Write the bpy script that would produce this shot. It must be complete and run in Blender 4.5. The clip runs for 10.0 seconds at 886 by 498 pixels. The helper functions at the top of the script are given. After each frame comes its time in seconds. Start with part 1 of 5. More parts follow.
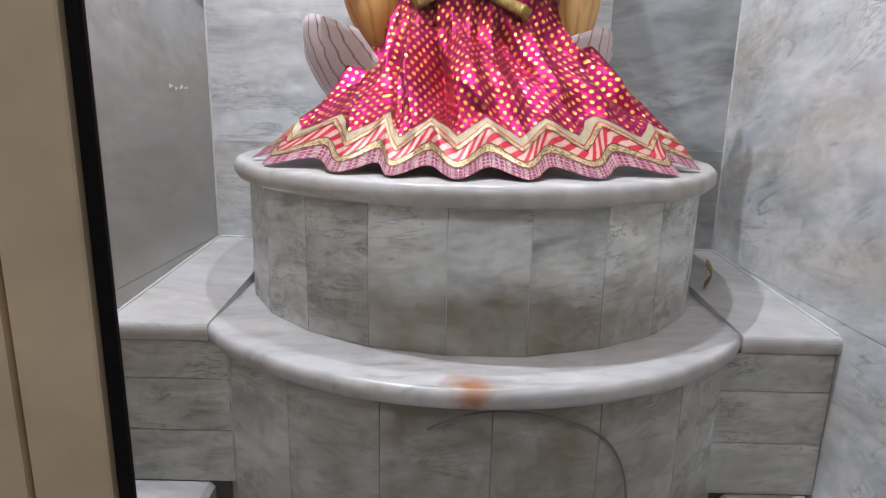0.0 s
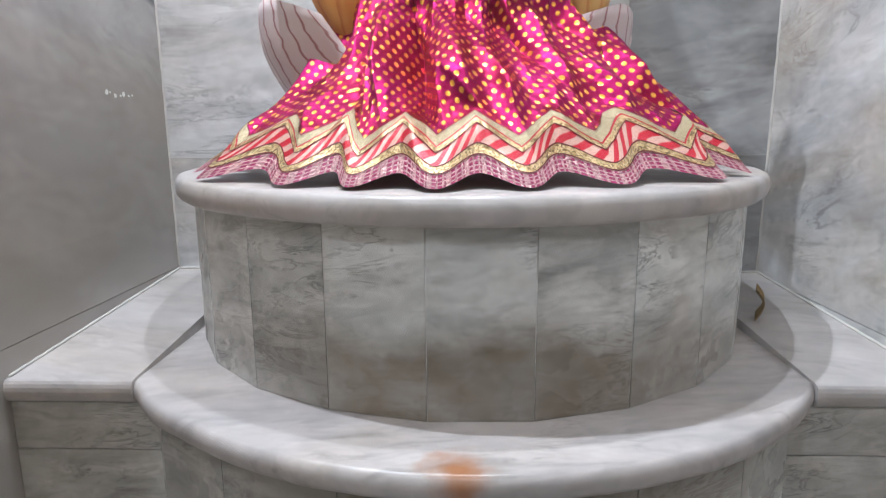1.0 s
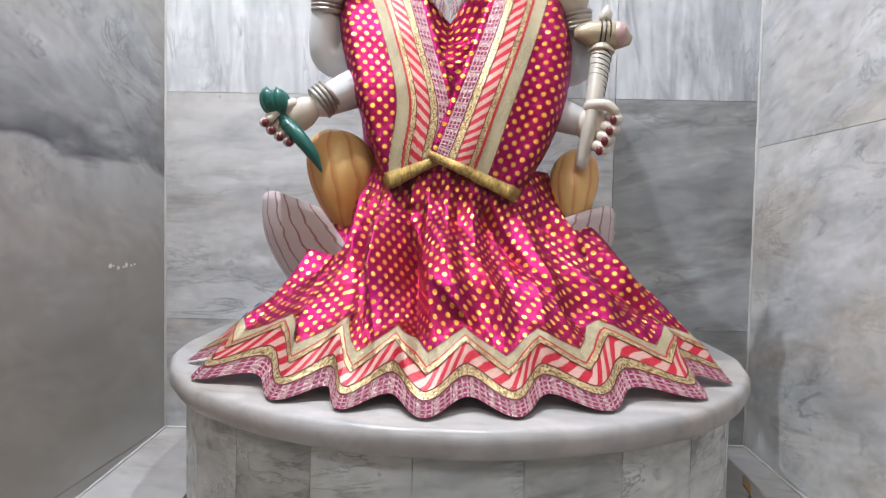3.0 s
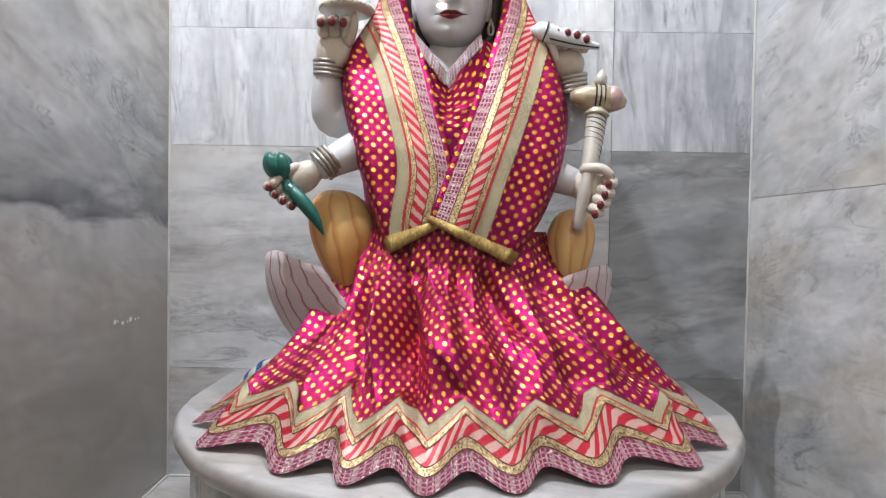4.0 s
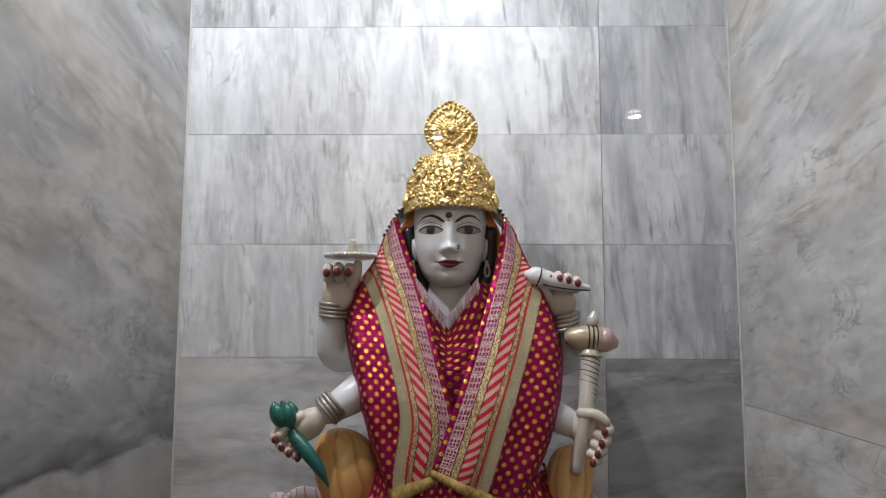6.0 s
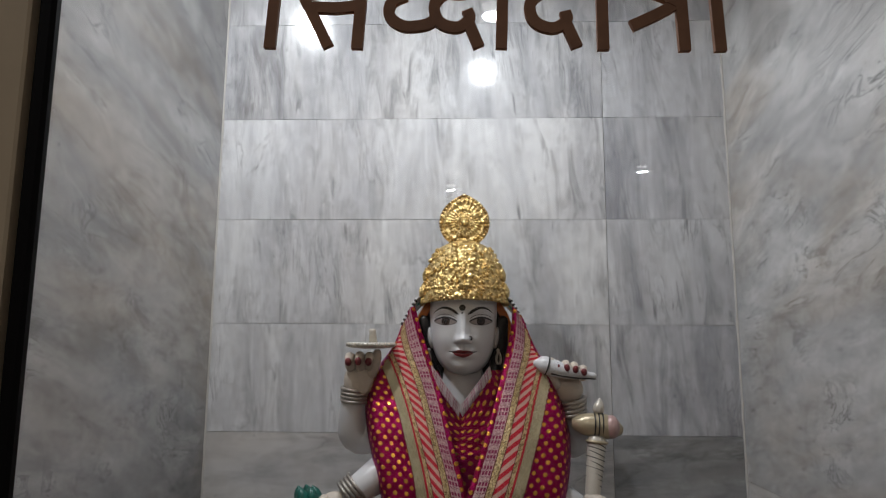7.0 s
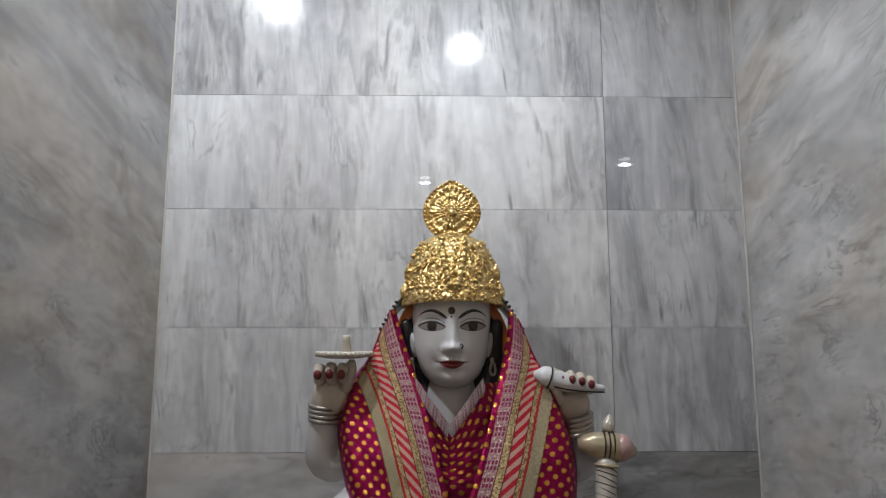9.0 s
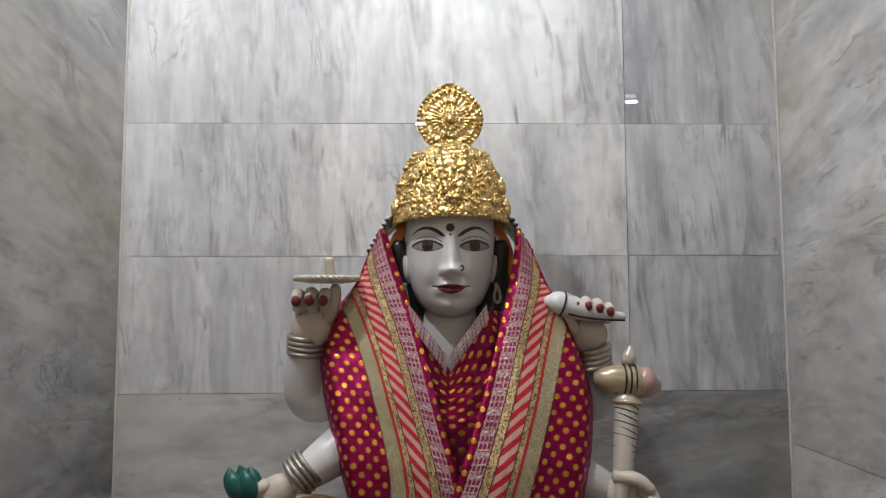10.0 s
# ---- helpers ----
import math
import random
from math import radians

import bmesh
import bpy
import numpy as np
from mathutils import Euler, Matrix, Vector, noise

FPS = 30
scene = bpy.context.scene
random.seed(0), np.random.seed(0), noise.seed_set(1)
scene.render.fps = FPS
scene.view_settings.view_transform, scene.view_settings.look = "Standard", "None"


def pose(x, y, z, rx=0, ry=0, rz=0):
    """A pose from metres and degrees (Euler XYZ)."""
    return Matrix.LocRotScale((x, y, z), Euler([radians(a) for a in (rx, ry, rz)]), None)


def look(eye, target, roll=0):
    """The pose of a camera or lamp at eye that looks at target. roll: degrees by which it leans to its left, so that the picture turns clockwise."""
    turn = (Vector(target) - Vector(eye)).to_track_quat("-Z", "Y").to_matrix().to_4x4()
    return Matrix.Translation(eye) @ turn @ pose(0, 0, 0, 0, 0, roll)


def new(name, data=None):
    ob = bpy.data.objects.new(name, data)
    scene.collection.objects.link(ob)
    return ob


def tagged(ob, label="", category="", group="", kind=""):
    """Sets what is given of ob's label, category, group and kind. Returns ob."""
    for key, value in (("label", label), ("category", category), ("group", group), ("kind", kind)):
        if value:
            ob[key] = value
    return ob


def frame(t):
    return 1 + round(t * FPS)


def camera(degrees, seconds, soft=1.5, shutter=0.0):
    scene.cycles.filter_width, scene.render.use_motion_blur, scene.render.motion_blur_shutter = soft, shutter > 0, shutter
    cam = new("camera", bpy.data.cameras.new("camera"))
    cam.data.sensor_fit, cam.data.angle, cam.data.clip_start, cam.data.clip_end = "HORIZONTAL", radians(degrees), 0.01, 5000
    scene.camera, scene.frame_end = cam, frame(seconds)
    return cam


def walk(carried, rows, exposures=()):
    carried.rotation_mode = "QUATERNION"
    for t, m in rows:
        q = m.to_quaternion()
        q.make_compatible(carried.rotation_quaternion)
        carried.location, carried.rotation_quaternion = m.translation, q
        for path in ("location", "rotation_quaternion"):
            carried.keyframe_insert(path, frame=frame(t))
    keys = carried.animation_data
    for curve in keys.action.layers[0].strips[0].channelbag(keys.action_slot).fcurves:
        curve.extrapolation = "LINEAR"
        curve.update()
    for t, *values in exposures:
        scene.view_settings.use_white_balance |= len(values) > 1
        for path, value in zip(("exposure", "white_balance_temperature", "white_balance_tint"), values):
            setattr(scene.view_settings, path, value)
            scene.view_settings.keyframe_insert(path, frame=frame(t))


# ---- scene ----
cam = camera(70.3, 10.0, 1.1)
PATH = [
    (0, (0.284, 0.197, 1.333), (0.273, 2.142, 0.868), 1.2),
    (0.2, (0.324, 0.293, 1.291), (0.253, 2.232, 0.804), -0.5),
    (0.5, (0.319, 0.404, 1.278), (0.238, 2.356, 0.851), -1.2),
    (1, (0.337, 0.466, 1.283), (0.273, 2.425, 0.889), -0.4),
    (1.5, (0.34, 0.471, 1.321), (0.286, 2.441, 0.977), 0.6),
    (2, (0.33, 0.463, 1.381), (0.287, 2.443, 1.107), 0.7),
    (2.5, (0.34, 0.456, 1.43), (0.296, 2.449, 1.265), 1.1),
    (3.8, (0.332, 0.441, 1.532), (0.3, 2.44, 1.477), 1.1),
    (4, (0.334, 0.433, 1.56), (0.299, 2.432, 1.508), 1.0),
    (4.5, (0.327, 0.414, 1.642), (0.287, 2.414, 1.639), 0.9),
    (5, (0.323, 0.39, 1.713), (0.306, 2.389, 1.742), 0.7),
    (5.5, (0.319, 0.377, 1.798), (0.317, 2.374, 1.892), 0.6),
    (5.7, (0.325, 0.377, 1.848), (0.315, 2.372, 1.988), 0.4),
    (7, (0.324, 0.254, 2.029), (0.254, 2.232, 2.316), 0.3),
    (7.2, (0.321, 0.222, 2.072), (0.26, 2.194, 2.402), 0.3),
    (7.5, (0.322, 0.187, 2.106), (0.271, 2.148, 2.497), 0.4),
    (7.8, (0.328, 0.169, 2.117), (0.292, 2.129, 2.51), 0.2),
    (8, (0.333, 0.168, 2.116), (0.287, 2.129, 2.508), 0.3),
    (8.2, (0.331, 0.182, 2.112), (0.268, 2.15, 2.462), 0.1),
    (8.5, (0.323, 0.26, 2.094), (0.276, 2.239, 2.377), 0.5),
    (9, (0.282, 0.46, 2.053), (0.312, 2.441, 2.328), 0.0),
    (9.5, (0.293, 0.587, 1.991), (0.321, 2.576, 2.19), -0.1),
    (10, (0.284, 0.639, 1.992), (0.324, 2.633, 2.131), -0.2),
]
EXPOSURES = [(0.0, 0.70, 5950.0, 10.0), (1.5, 0.82, 6000.0, 10.0), (2.7, 0.62, 6050.0, 10.0), (4.0, 0.32, 6100.0, 10.0), (5.5, -0.2, 6250.0, 10.0), (7.0, -1.25, 6450.0, 10.0), (8.0, -1.15, 6450.0, 10.0), (9.0, -1.2, 6400.0, 10.0), (9.5, -1.15, 6550.0, 10.0), (10.0, -0.86, 6600.0, 10.0)]
walk(cam, [(t, look(eye, target, roll)) for t, eye, target, roll in PATH], EXPOSURES)

# ---- world and light ----
world = bpy.data.worlds.new("world")
scene.world = world
world.use_nodes = True
world.node_tree.nodes["Background"].inputs[0].default_value = (0.6, 0.68, 0.8, 1)
world.node_tree.nodes["Background"].inputs[1].default_value = 0.05


def area_lamp(name, place, target, size, watts, colour):
    data = bpy.data.lights.new(name, "AREA")
    data.shape, data.size, data.energy, data.color = "DISK", size, watts, colour
    ob = new(name, data)
    ob.matrix_world = look(place, target)
    return ob


LED = (0.93, 0.95, 1.0)
NICHE_LAMPS = [((0.39, 1.54, 3.07), (0.39, 1.66, 1.85), 10.5), ((-0.335, 1.30, 3.39), (-0.10, 1.55, 1.6), 27.0)]
for place, aim, watts in NICHE_LAMPS:
    area_lamp("niche_lamp_light", (place[0], place[1], place[2] - 0.02), aim, 0.048, watts, LED)
HALL_LAMPS = [(0.42, -0.85, 3.17, 8.0), (-0.32, -0.46, 3.17, 8.0), (0.22, -3.4, 3.17, 6.0), (1.5, -2.9, 3.17, 6.0)]
for hx, hy, hz, watts in HALL_LAMPS:
    area_lamp("hall_lamp_light", (hx, hy, hz - 0.03), (hx, hy, 0), 0.07, watts, LED)


# ---- materials ----
class Nodes:
    """Short hand for one node material."""

    def __init__(self, name):
        self.mat = bpy.data.materials.new(name)
        self.mat.use_nodes = True
        self.tree = self.mat.node_tree
        self.bsdf = self.tree.nodes["Principled BSDF"]

    def n(self, kind, **values):
        node = self.tree.nodes.new(kind)
        for key, value in values.items():
            if key == "op":
                node.operation = value
            elif key == "blend":
                node.data_type = "RGBA"
                node.blend_type = value
        return node

    def link(self, a, b):
        self.tree.links.new(a, b)

    def put(self, socket, value):
        if isinstance(value, bpy.types.NodeSocket):
            self.link(value, socket)
        else:
            socket.default_value = value

    def math(self, op, a, b=0.0, c=0.0):
        node = self.n("ShaderNodeMath", op=op)
        self.put(node.inputs[0], a)
        self.put(node.inputs[1], b)
        self.put(node.inputs[2], c)
        return node.outputs[0]

    def coord(self, which="Object"):
        return self.n("ShaderNodeTexCoord").outputs[which]

    def mapped(self, vector, scale=(1, 1, 1), rot=(0, 0, 0), loc=(0, 0, 0)):
        node = self.n("ShaderNodeMapping")
        self.link(vector, node.inputs[0])
        self.put(node.inputs[1], loc)
        node.inputs[2].default_value = [radians(a) for a in rot]
        node.inputs[3].default_value = scale
        return node.outputs[0]

    def noise(self, vector, scale, detail=4, rough=0.55, distort=0.0):
        node = self.n("ShaderNodeTexNoise")
        self.link(vector, node.inputs["Vector"])
        for key, value in (("Scale", scale), ("Detail", detail), ("Roughness", rough), ("Distortion", distort)):
            node.inputs[key].default_value = value
        return node.outputs[0]

    def ramp(self, fac, stops):
        node = self.n("ShaderNodeValToRGB")
        self.link(fac, node.inputs[0])
        while len(node.color_ramp.elements) < len(stops):
            node.color_ramp.elements.new(0.5)
        for e, (p, c) in zip(node.color_ramp.elements, stops):
            e.position = p
            e.color = (c, c, c, 1) if not isinstance(c, tuple) else (*c, 1)
        return node.outputs[0]

    def mix(self, fac, a, b, blend="MIX"):
        node = self.n("ShaderNodeMix", blend=blend)
        self.put(node.inputs[0], fac)
        self.put(node.inputs[6], a if not isinstance(a, tuple) else (*a, 1))
        self.put(node.inputs[7], b if not isinstance(b, tuple) else (*b, 1))
        return node.outputs[2]

    def bump(self, height, strength=0.2, distance=0.005):
        node = self.n("ShaderNodeBump")
        node.inputs["Strength"].default_value = strength
        node.inputs["Distance"].default_value = distance
        self.link(height, node.inputs["Height"])
        self.link(node.outputs[0], self.bsdf.inputs["Normal"])

    def finish(self, colour, rough=0.5, metal=0.0, **more):
        self.put(self.bsdf.inputs["Base Color"], colour if not isinstance(colour, tuple) else (*colour, 1))
        self.put(self.bsdf.inputs["Roughness"], rough)
        self.put(self.bsdf.inputs["Metallic"], metal)
        for key, value in more.items():
            self.put(self.bsdf.inputs[key.replace("_", " ")], value)
        return self.mat


def marble(name, light, dark, stretch, turn, warm=0.0, rough=0.3, contrast=1.0, fine=1.0, lines=0.3):
    """Grey-white polished marble; stretch and turn set how its veins run, and every slab takes its own part of the stone."""
    k = Nodes(name)
    rnd = k.n("ShaderNodeObjectInfo").outputs["Random"]
    shift = k.n("ShaderNodeCombineXYZ")
    for i, m in enumerate((13.0, 7.0, 31.0)):
        k.link(k.math("MULTIPLY", rnd, m), shift.inputs[i])
    geo = k.n("ShaderNodeNewGeometry").outputs["Position"]
    base = k.mapped(geo, (1, 1, 1), (0, 0, 0), shift.outputs[0])
    lay = k.mapped(base, (1, 1, 1), turn)
    streak = k.mapped(lay, stretch)
    dark2 = tuple(c * 0.50 for c in dark)
    # broad clouds
    cloud = k.noise(streak, 0.8, 6, 0.6, 0.8)
    col = k.mix(k.ramp(cloud, [(0.34, 0.0), (0.62, 1.0)]), dark, light)
    # smoky wisps, gathered in beds
    bed = k.ramp(k.noise(streak, 0.55, 3, 0.5, 0.6), [(0.38, 0.15), (0.62, 1.0)])
    wisp = k.ramp(k.noise(streak, 2.6 * fine, 7, 0.62, 0.9), [(0.30, 1.0), (0.53, 0.0)])
    col = k.mix(k.math("MULTIPLY", k.math("MULTIPLY", wisp, bed), 0.85 * contrast), col, dark2)
    pale = k.ramp(k.noise(streak, 3.4 * fine, 6, 0.6, 0.5), [(0.52, 0.0), (0.72, 1.0)])
    col = k.mix(k.math("MULTIPLY", pale, 0.5), col, tuple(min(0.9, c * 1.12) for c in light))
    # thin broken veins
    thin = k.math("ABSOLUTE", k.math("SUBTRACT", k.noise(streak, 1.7 * fine, 9, 0.68, 1.3), 0.5))
    broken = k.ramp(k.noise(base, 5.0, 4, 0.6), [(0.46, 0.0), (0.62, 1.0)])
    col = k.mix(k.math("MULTIPLY", k.math("MULTIPLY", k.ramp(thin, [(0.0, 1.0), (0.022, 0.0)]), broken), lines * 1.5), col, tuple(c * 0.45 for c in dark))
    # short dark flecks along the bedding
    dash = k.noise(k.mapped(lay, tuple(q * 4.5 for q in stretch)), 1.0, 4, 0.55, 0.4)
    col = k.mix(k.math("MULTIPLY", k.ramp(dash, [(0.66, 0.0), (0.74, 1.0)]), 0.65 * contrast), col, dark2)
    patch = k.noise(k.mapped(lay, tuple(q * 0.55 for q in stretch)), 1.0, 4, 0.55, 0.5)
    col = k.mix(k.math("MULTIPLY", k.ramp(patch, [(0.45, 0.0), (0.75, 1.0)]), warm), col, (0.50, 0.40, 0.29))
    # crystal grain and handling grime
    grain = k.noise(base, 150.0, 5, 0.7)
    mott = k.noise(base, 16.0, 6, 0.68, 0.4)
    shade = k.math("ADD", k.math("ADD", k.math("MULTIPLY", grain, 0.16), k.math("MULTIPLY", mott, 0.46)), k.math("ADD", 0.62, k.math("MULTIPLY", rnd, 0.14)))
    bright = k.n("ShaderNodeCombineXYZ")
    for i in range(3):
        k.link(shade, bright.inputs[i])
    col = k.mix(1.0, col, bright.outputs[0], "MULTIPLY")
    grime = k.noise(base, 38.0, 4, 0.6)
    col = k.mix(k.math("MULTIPLY", k.ramp(grime, [(0.3, 1.0), (0.5, 0.0)]), 0.12), col, (0.16, 0.14, 0.11))
    pit = k.n("ShaderNodeTexVoronoi")
    k.link(base, pit.inputs["Vector"])
    pit.inputs["Scale"].default_value = 21.0
    spot = k.math("MULTIPLY", k.ramp(pit.outputs["Distance"], [(0.05, 1.0), (0.085, 0.0)]), k.ramp(k.noise(base, 4.0, 3), [(0.52, 0.0), (0.60, 1.0)]))
    col = k.mix(k.math("MULTIPLY", spot, 0.5), col, dark2)
    k.bump(k.math("ADD", k.noise(base, 60.0, 4), k.math("MULTIPLY", k.noise(base, 7.0, 2), 2.0)), 0.06, 0.003)
    return k, k.finish(col, k.math("ADD", rough, k.math("MULTIPLY", k.noise(base, 9.0, 3), 0.12)), 0.0), col


M_BACK = marble("marble_streaked", (0.76, 0.77, 0.785), (0.47, 0.48, 0.51), (7.5, 7.5, 1.5), (0, 3, 0), 0.10, 0.09, 1.15, 1.25, 0.40)[1]
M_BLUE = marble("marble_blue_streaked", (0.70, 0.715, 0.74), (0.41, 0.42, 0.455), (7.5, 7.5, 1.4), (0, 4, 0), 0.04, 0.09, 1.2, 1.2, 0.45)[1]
# Darker slabs, with the idol's shadow on that side put into their colour.
M_DARK_SHADED = marble("marble_dark_shaded", (0.46, 0.47, 0.48), (0.20, 0.21, 0.225), (2.2, 2.2, 7.0), (0, 8, 0), 0.10, 0.09, 0.9, 0.8)[1]
M_LEFT = marble("marble_clouded", (0.68, 0.685, 0.69), (0.40, 0.405, 0.42), (2.0, 2.0, 7.5), (13, 0, 0), 0.35, 0.09, 0.8, 0.8, 0.40)[1]


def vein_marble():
    """The clouded stone with one smoky dark bed running level through it, browner and darker below."""
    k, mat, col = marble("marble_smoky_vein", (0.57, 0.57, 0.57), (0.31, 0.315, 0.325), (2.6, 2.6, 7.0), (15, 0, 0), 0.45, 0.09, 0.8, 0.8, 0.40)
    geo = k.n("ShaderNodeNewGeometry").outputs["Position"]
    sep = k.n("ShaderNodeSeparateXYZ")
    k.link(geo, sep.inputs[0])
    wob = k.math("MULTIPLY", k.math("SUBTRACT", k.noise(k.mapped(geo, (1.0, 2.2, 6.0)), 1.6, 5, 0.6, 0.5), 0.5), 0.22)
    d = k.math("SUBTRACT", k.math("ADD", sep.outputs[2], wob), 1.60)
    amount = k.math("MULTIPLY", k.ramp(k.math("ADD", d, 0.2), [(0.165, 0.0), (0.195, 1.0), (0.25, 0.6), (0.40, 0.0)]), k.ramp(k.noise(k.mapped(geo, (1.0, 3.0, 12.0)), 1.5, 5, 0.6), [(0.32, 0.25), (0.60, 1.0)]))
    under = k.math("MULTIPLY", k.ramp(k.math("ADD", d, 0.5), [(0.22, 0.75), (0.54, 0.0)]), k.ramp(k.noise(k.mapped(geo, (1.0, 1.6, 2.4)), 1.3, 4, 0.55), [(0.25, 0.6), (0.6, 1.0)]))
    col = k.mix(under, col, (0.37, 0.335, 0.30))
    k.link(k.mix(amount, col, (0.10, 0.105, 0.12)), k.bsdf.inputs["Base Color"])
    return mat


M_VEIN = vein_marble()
M_RIGHT = marble("marble_warm", (0.66, 0.66, 0.655), (0.38, 0.38, 0.38), (2.6, 2.6, 7.5), (13, 0, 0), 0.60, 0.10, 0.85, 0.8, 0.5)[1]
M_SLAB = marble("marble_top", (0.62, 0.585, 0.57), (0.46, 0.445, 0.44), (3, 9, 3), (0, 0, 14), 0.45, 0.26, 0.8)[1]


def drum_marble():
    k, mat, col = marble("marble_wavy", (0.80, 0.81, 0.79), (0.46, 0.48, 0.47), (4.5, 4.5, 15), (0, 5, 0), 0.10, 0.22, 0.9, 0.8, 0.6)
    geo = k.n("ShaderNodeNewGeometry").outputs["Position"]
    sep = k.n("ShaderNodeSeparateXYZ")
    k.link(geo, sep.inputs[0])
    wob = k.math("MULTIPLY", k.noise(geo, 6.0, 4), 0.16)
    low = k.math("SUBTRACT", k.math("ADD", sep.outputs[2], wob), 1.03)
    mask = k.ramp(low, [(0.0, 1.0), (0.075, 0.0)])
    side = k.ramp(k.math("ABSOLUTE", k.math("SUBTRACT", sep.outputs[0], 0.40)), [(0.20, 1.0), (0.44, 0.25)])
    amount = k.math("MULTIPLY", k.math("MULTIPLY", mask, side), k.ramp(k.noise(geo, 11.0, 5), [(0.3, 0.55), (0.7, 0.95)]))
    k.link(k.mix(amount, col, (0.165, 0.120, 0.070)), k.bsdf.inputs["Base Color"])
    return mat


M_DRUM = drum_marble()


def stained_top():
    k, mat, col = marble("marble_stained_top", (0.62, 0.585, 0.57), (0.44, 0.42, 0.42), (3, 9, 3), (0, 0, -9), 0.3, 0.25, 0.95)
    geo = k.n("ShaderNodeNewGeometry").outputs["Position"]
    p = k.mapped(geo, (11.0, 8.0, 5.0), (0, 0, 0), (-0.330 * 11.0, -1.165 * 8.0, -0.855 * 5.0))
    ln = k.n("ShaderNodeVectorMath", op="LENGTH")
    k.link(p, ln.inputs[0])
    d = k.math("ADD", ln.outputs["Value"], k.math("MULTIPLY", k.math("SUBTRACT", k.noise(geo, 26.0, 5), 0.5), 1.0))
    k.link(k.mix(k.ramp(d, [(0.05, 0.9), (0.25, 0.6), (0.55, 0.0)]), col, (0.36, 0.13, 0.03)), k.bsdf.inputs["Base Color"])
    return mat


M_TOP2 = stained_top()


def plain(name, colour, rough=0.5, metal=0.0, vary=0.15, scale=30.0, bumpy=0.08, **more):
    k = Nodes(name)
    c = k.coord()
    v = k.noise(c, scale, 5, 0.6)
    w = k.noise(c, scale * 0.18, 3, 0.5)
    shade = k.math("ADD", 1.0 - vary, k.math("MULTIPLY", k.math("ADD", v, w), vary))
    tint = k.n("ShaderNodeCombineXYZ")
    for i in range(3):
        k.link(shade, tint.inputs[i])
    col = k.mix(1.0, colour, tint.outputs[0], "MULTIPLY")
    k.bump(v, bumpy, 0.004)
    return k.finish(col, rough, metal, **more)


M_GROUT = plain("pale_grout", (0.60, 0.58, 0.55), 0.9, 0.0, 0.5)
M_GROUT_DARK = plain("dark_grout", (0.10, 0.09, 0.08), 0.9)
M_FRAME = plain("dark_brown_frame", (0.006, 0.0045, 0.004), 0.6, 0.0, 0.3, 30.0, 0.08, Specular_IOR_Level=0.15)
M_JAMB = plain("cream_stone_jamb", (0.62, 0.46, 0.29), 0.5, 0.0, 0.6, 7.0)
M_CEIL = plain("white_plaster", (0.72, 0.72, 0.70), 0.8)
M_HALL = plain("pale_hall_wall", (0.42, 0.39, 0.35), 0.7)
M_FLOOR = plain("grey_stone_floor", (0.34, 0.33, 0.31), 0.35)
M_LETTER = plain("brown_wooden_letter", (0.30, 0.135, 0.065), 0.7, 0.0, 0.6, 60.0)
M_WHITE = plain("white_idol_marble", (0.70, 0.70, 0.715), 0.32, 0.0, 0.08, 25.0, 0.03)
M_PALM = plain("ivory_idol_marble", (0.62, 0.545, 0.46), 0.4, 0.0, 0.5, 55.0, 0.25)
M_BLACK = plain("black_paint", (0.012, 0.011, 0.012), 0.35)
M_LIP = plain("dark_red_paint", (0.20, 0.012, 0.015), 0.35)
M_NAIL = plain("maroon_nail_paint", (0.16, 0.02, 0.025), 0.3)
M_EYE = plain("eye_white_paint", (0.32, 0.275, 0.26), 0.4)
M_IRIS = plain("brown_iris_paint", (0.030, 0.013, 0.008), 0.35)
M_SILVER = plain("silver_paint", (0.42, 0.385, 0.35), 0.33, 0.7, 0.6, 120.0, 0.6)
M_GREEN = plain("green_lotus_paint", (0.012, 0.12, 0.095), 0.35, 0.0, 0.4, 60.0)
M_PEARL = plain("pearl_paint", (0.60, 0.56, 0.49), 0.3, 0.15, 0.25, 60.0)
M_MACE = plain("yellowed_mace_paint", (0.48, 0.40, 0.27), 0.32, 0.3, 0.7, 34.0)
M_PINKMACE = plain("pink_mace_paint", (0.50, 0.33, 0.31), 0.35, 0.1, 0.3, 40.0)
M_DRYLEAF = plain("dry_leaf", (0.30, 0.20, 0.08), 0.8)
M_CLOTHWHITE = plain("white_cloth", (0.62, 0.60, 0.58), 0.8, 0.0, 0.2, 50.0)
M_CLOTHBLUE = plain("blue_cloth", (0.04, 0.10, 0.28), 0.8)


def printed_scarf():
    """White cloth with blotches of green, ochre and orange print."""
    k = Nodes("printed_scarf")
    c = k.coord()
    vor = k.n("ShaderNodeTexVoronoi")
    k.link(c, vor.inputs["Vector"])
    vor.inputs["Scale"].default_value = 34.0
    sep = k.n("ShaderNodeSeparateColor")
    k.link(vor.outputs["Color"], sep.inputs[0])
    col = k.mix(k.ramp(sep.outputs[0], [(0.66, 0.0), (0.70, 1.0)]), (0.66, 0.63, 0.57), (0.05, 0.30, 0.20))
    col = k.mix(k.ramp(sep.outputs[1], [(0.80, 0.0), (0.84, 1.0)]), col, (0.55, 0.36, 0.12))
    k.bump(k.noise(c, 60.0, 3), 0.3, 0.004)
    return k.finish(col, 0.6)


M_SCARF = printed_scarf()
M_SCARFGREEN = plain("green_scarf", (0.05, 0.26, 0.17), 0.5)
M_ORANGE = plain("orange_silk", (0.62, 0.17, 0.02), 0.5)
M_ARCH_LINE = plain("grey_arch_line", (0.12, 0.115, 0.11), 0.6)


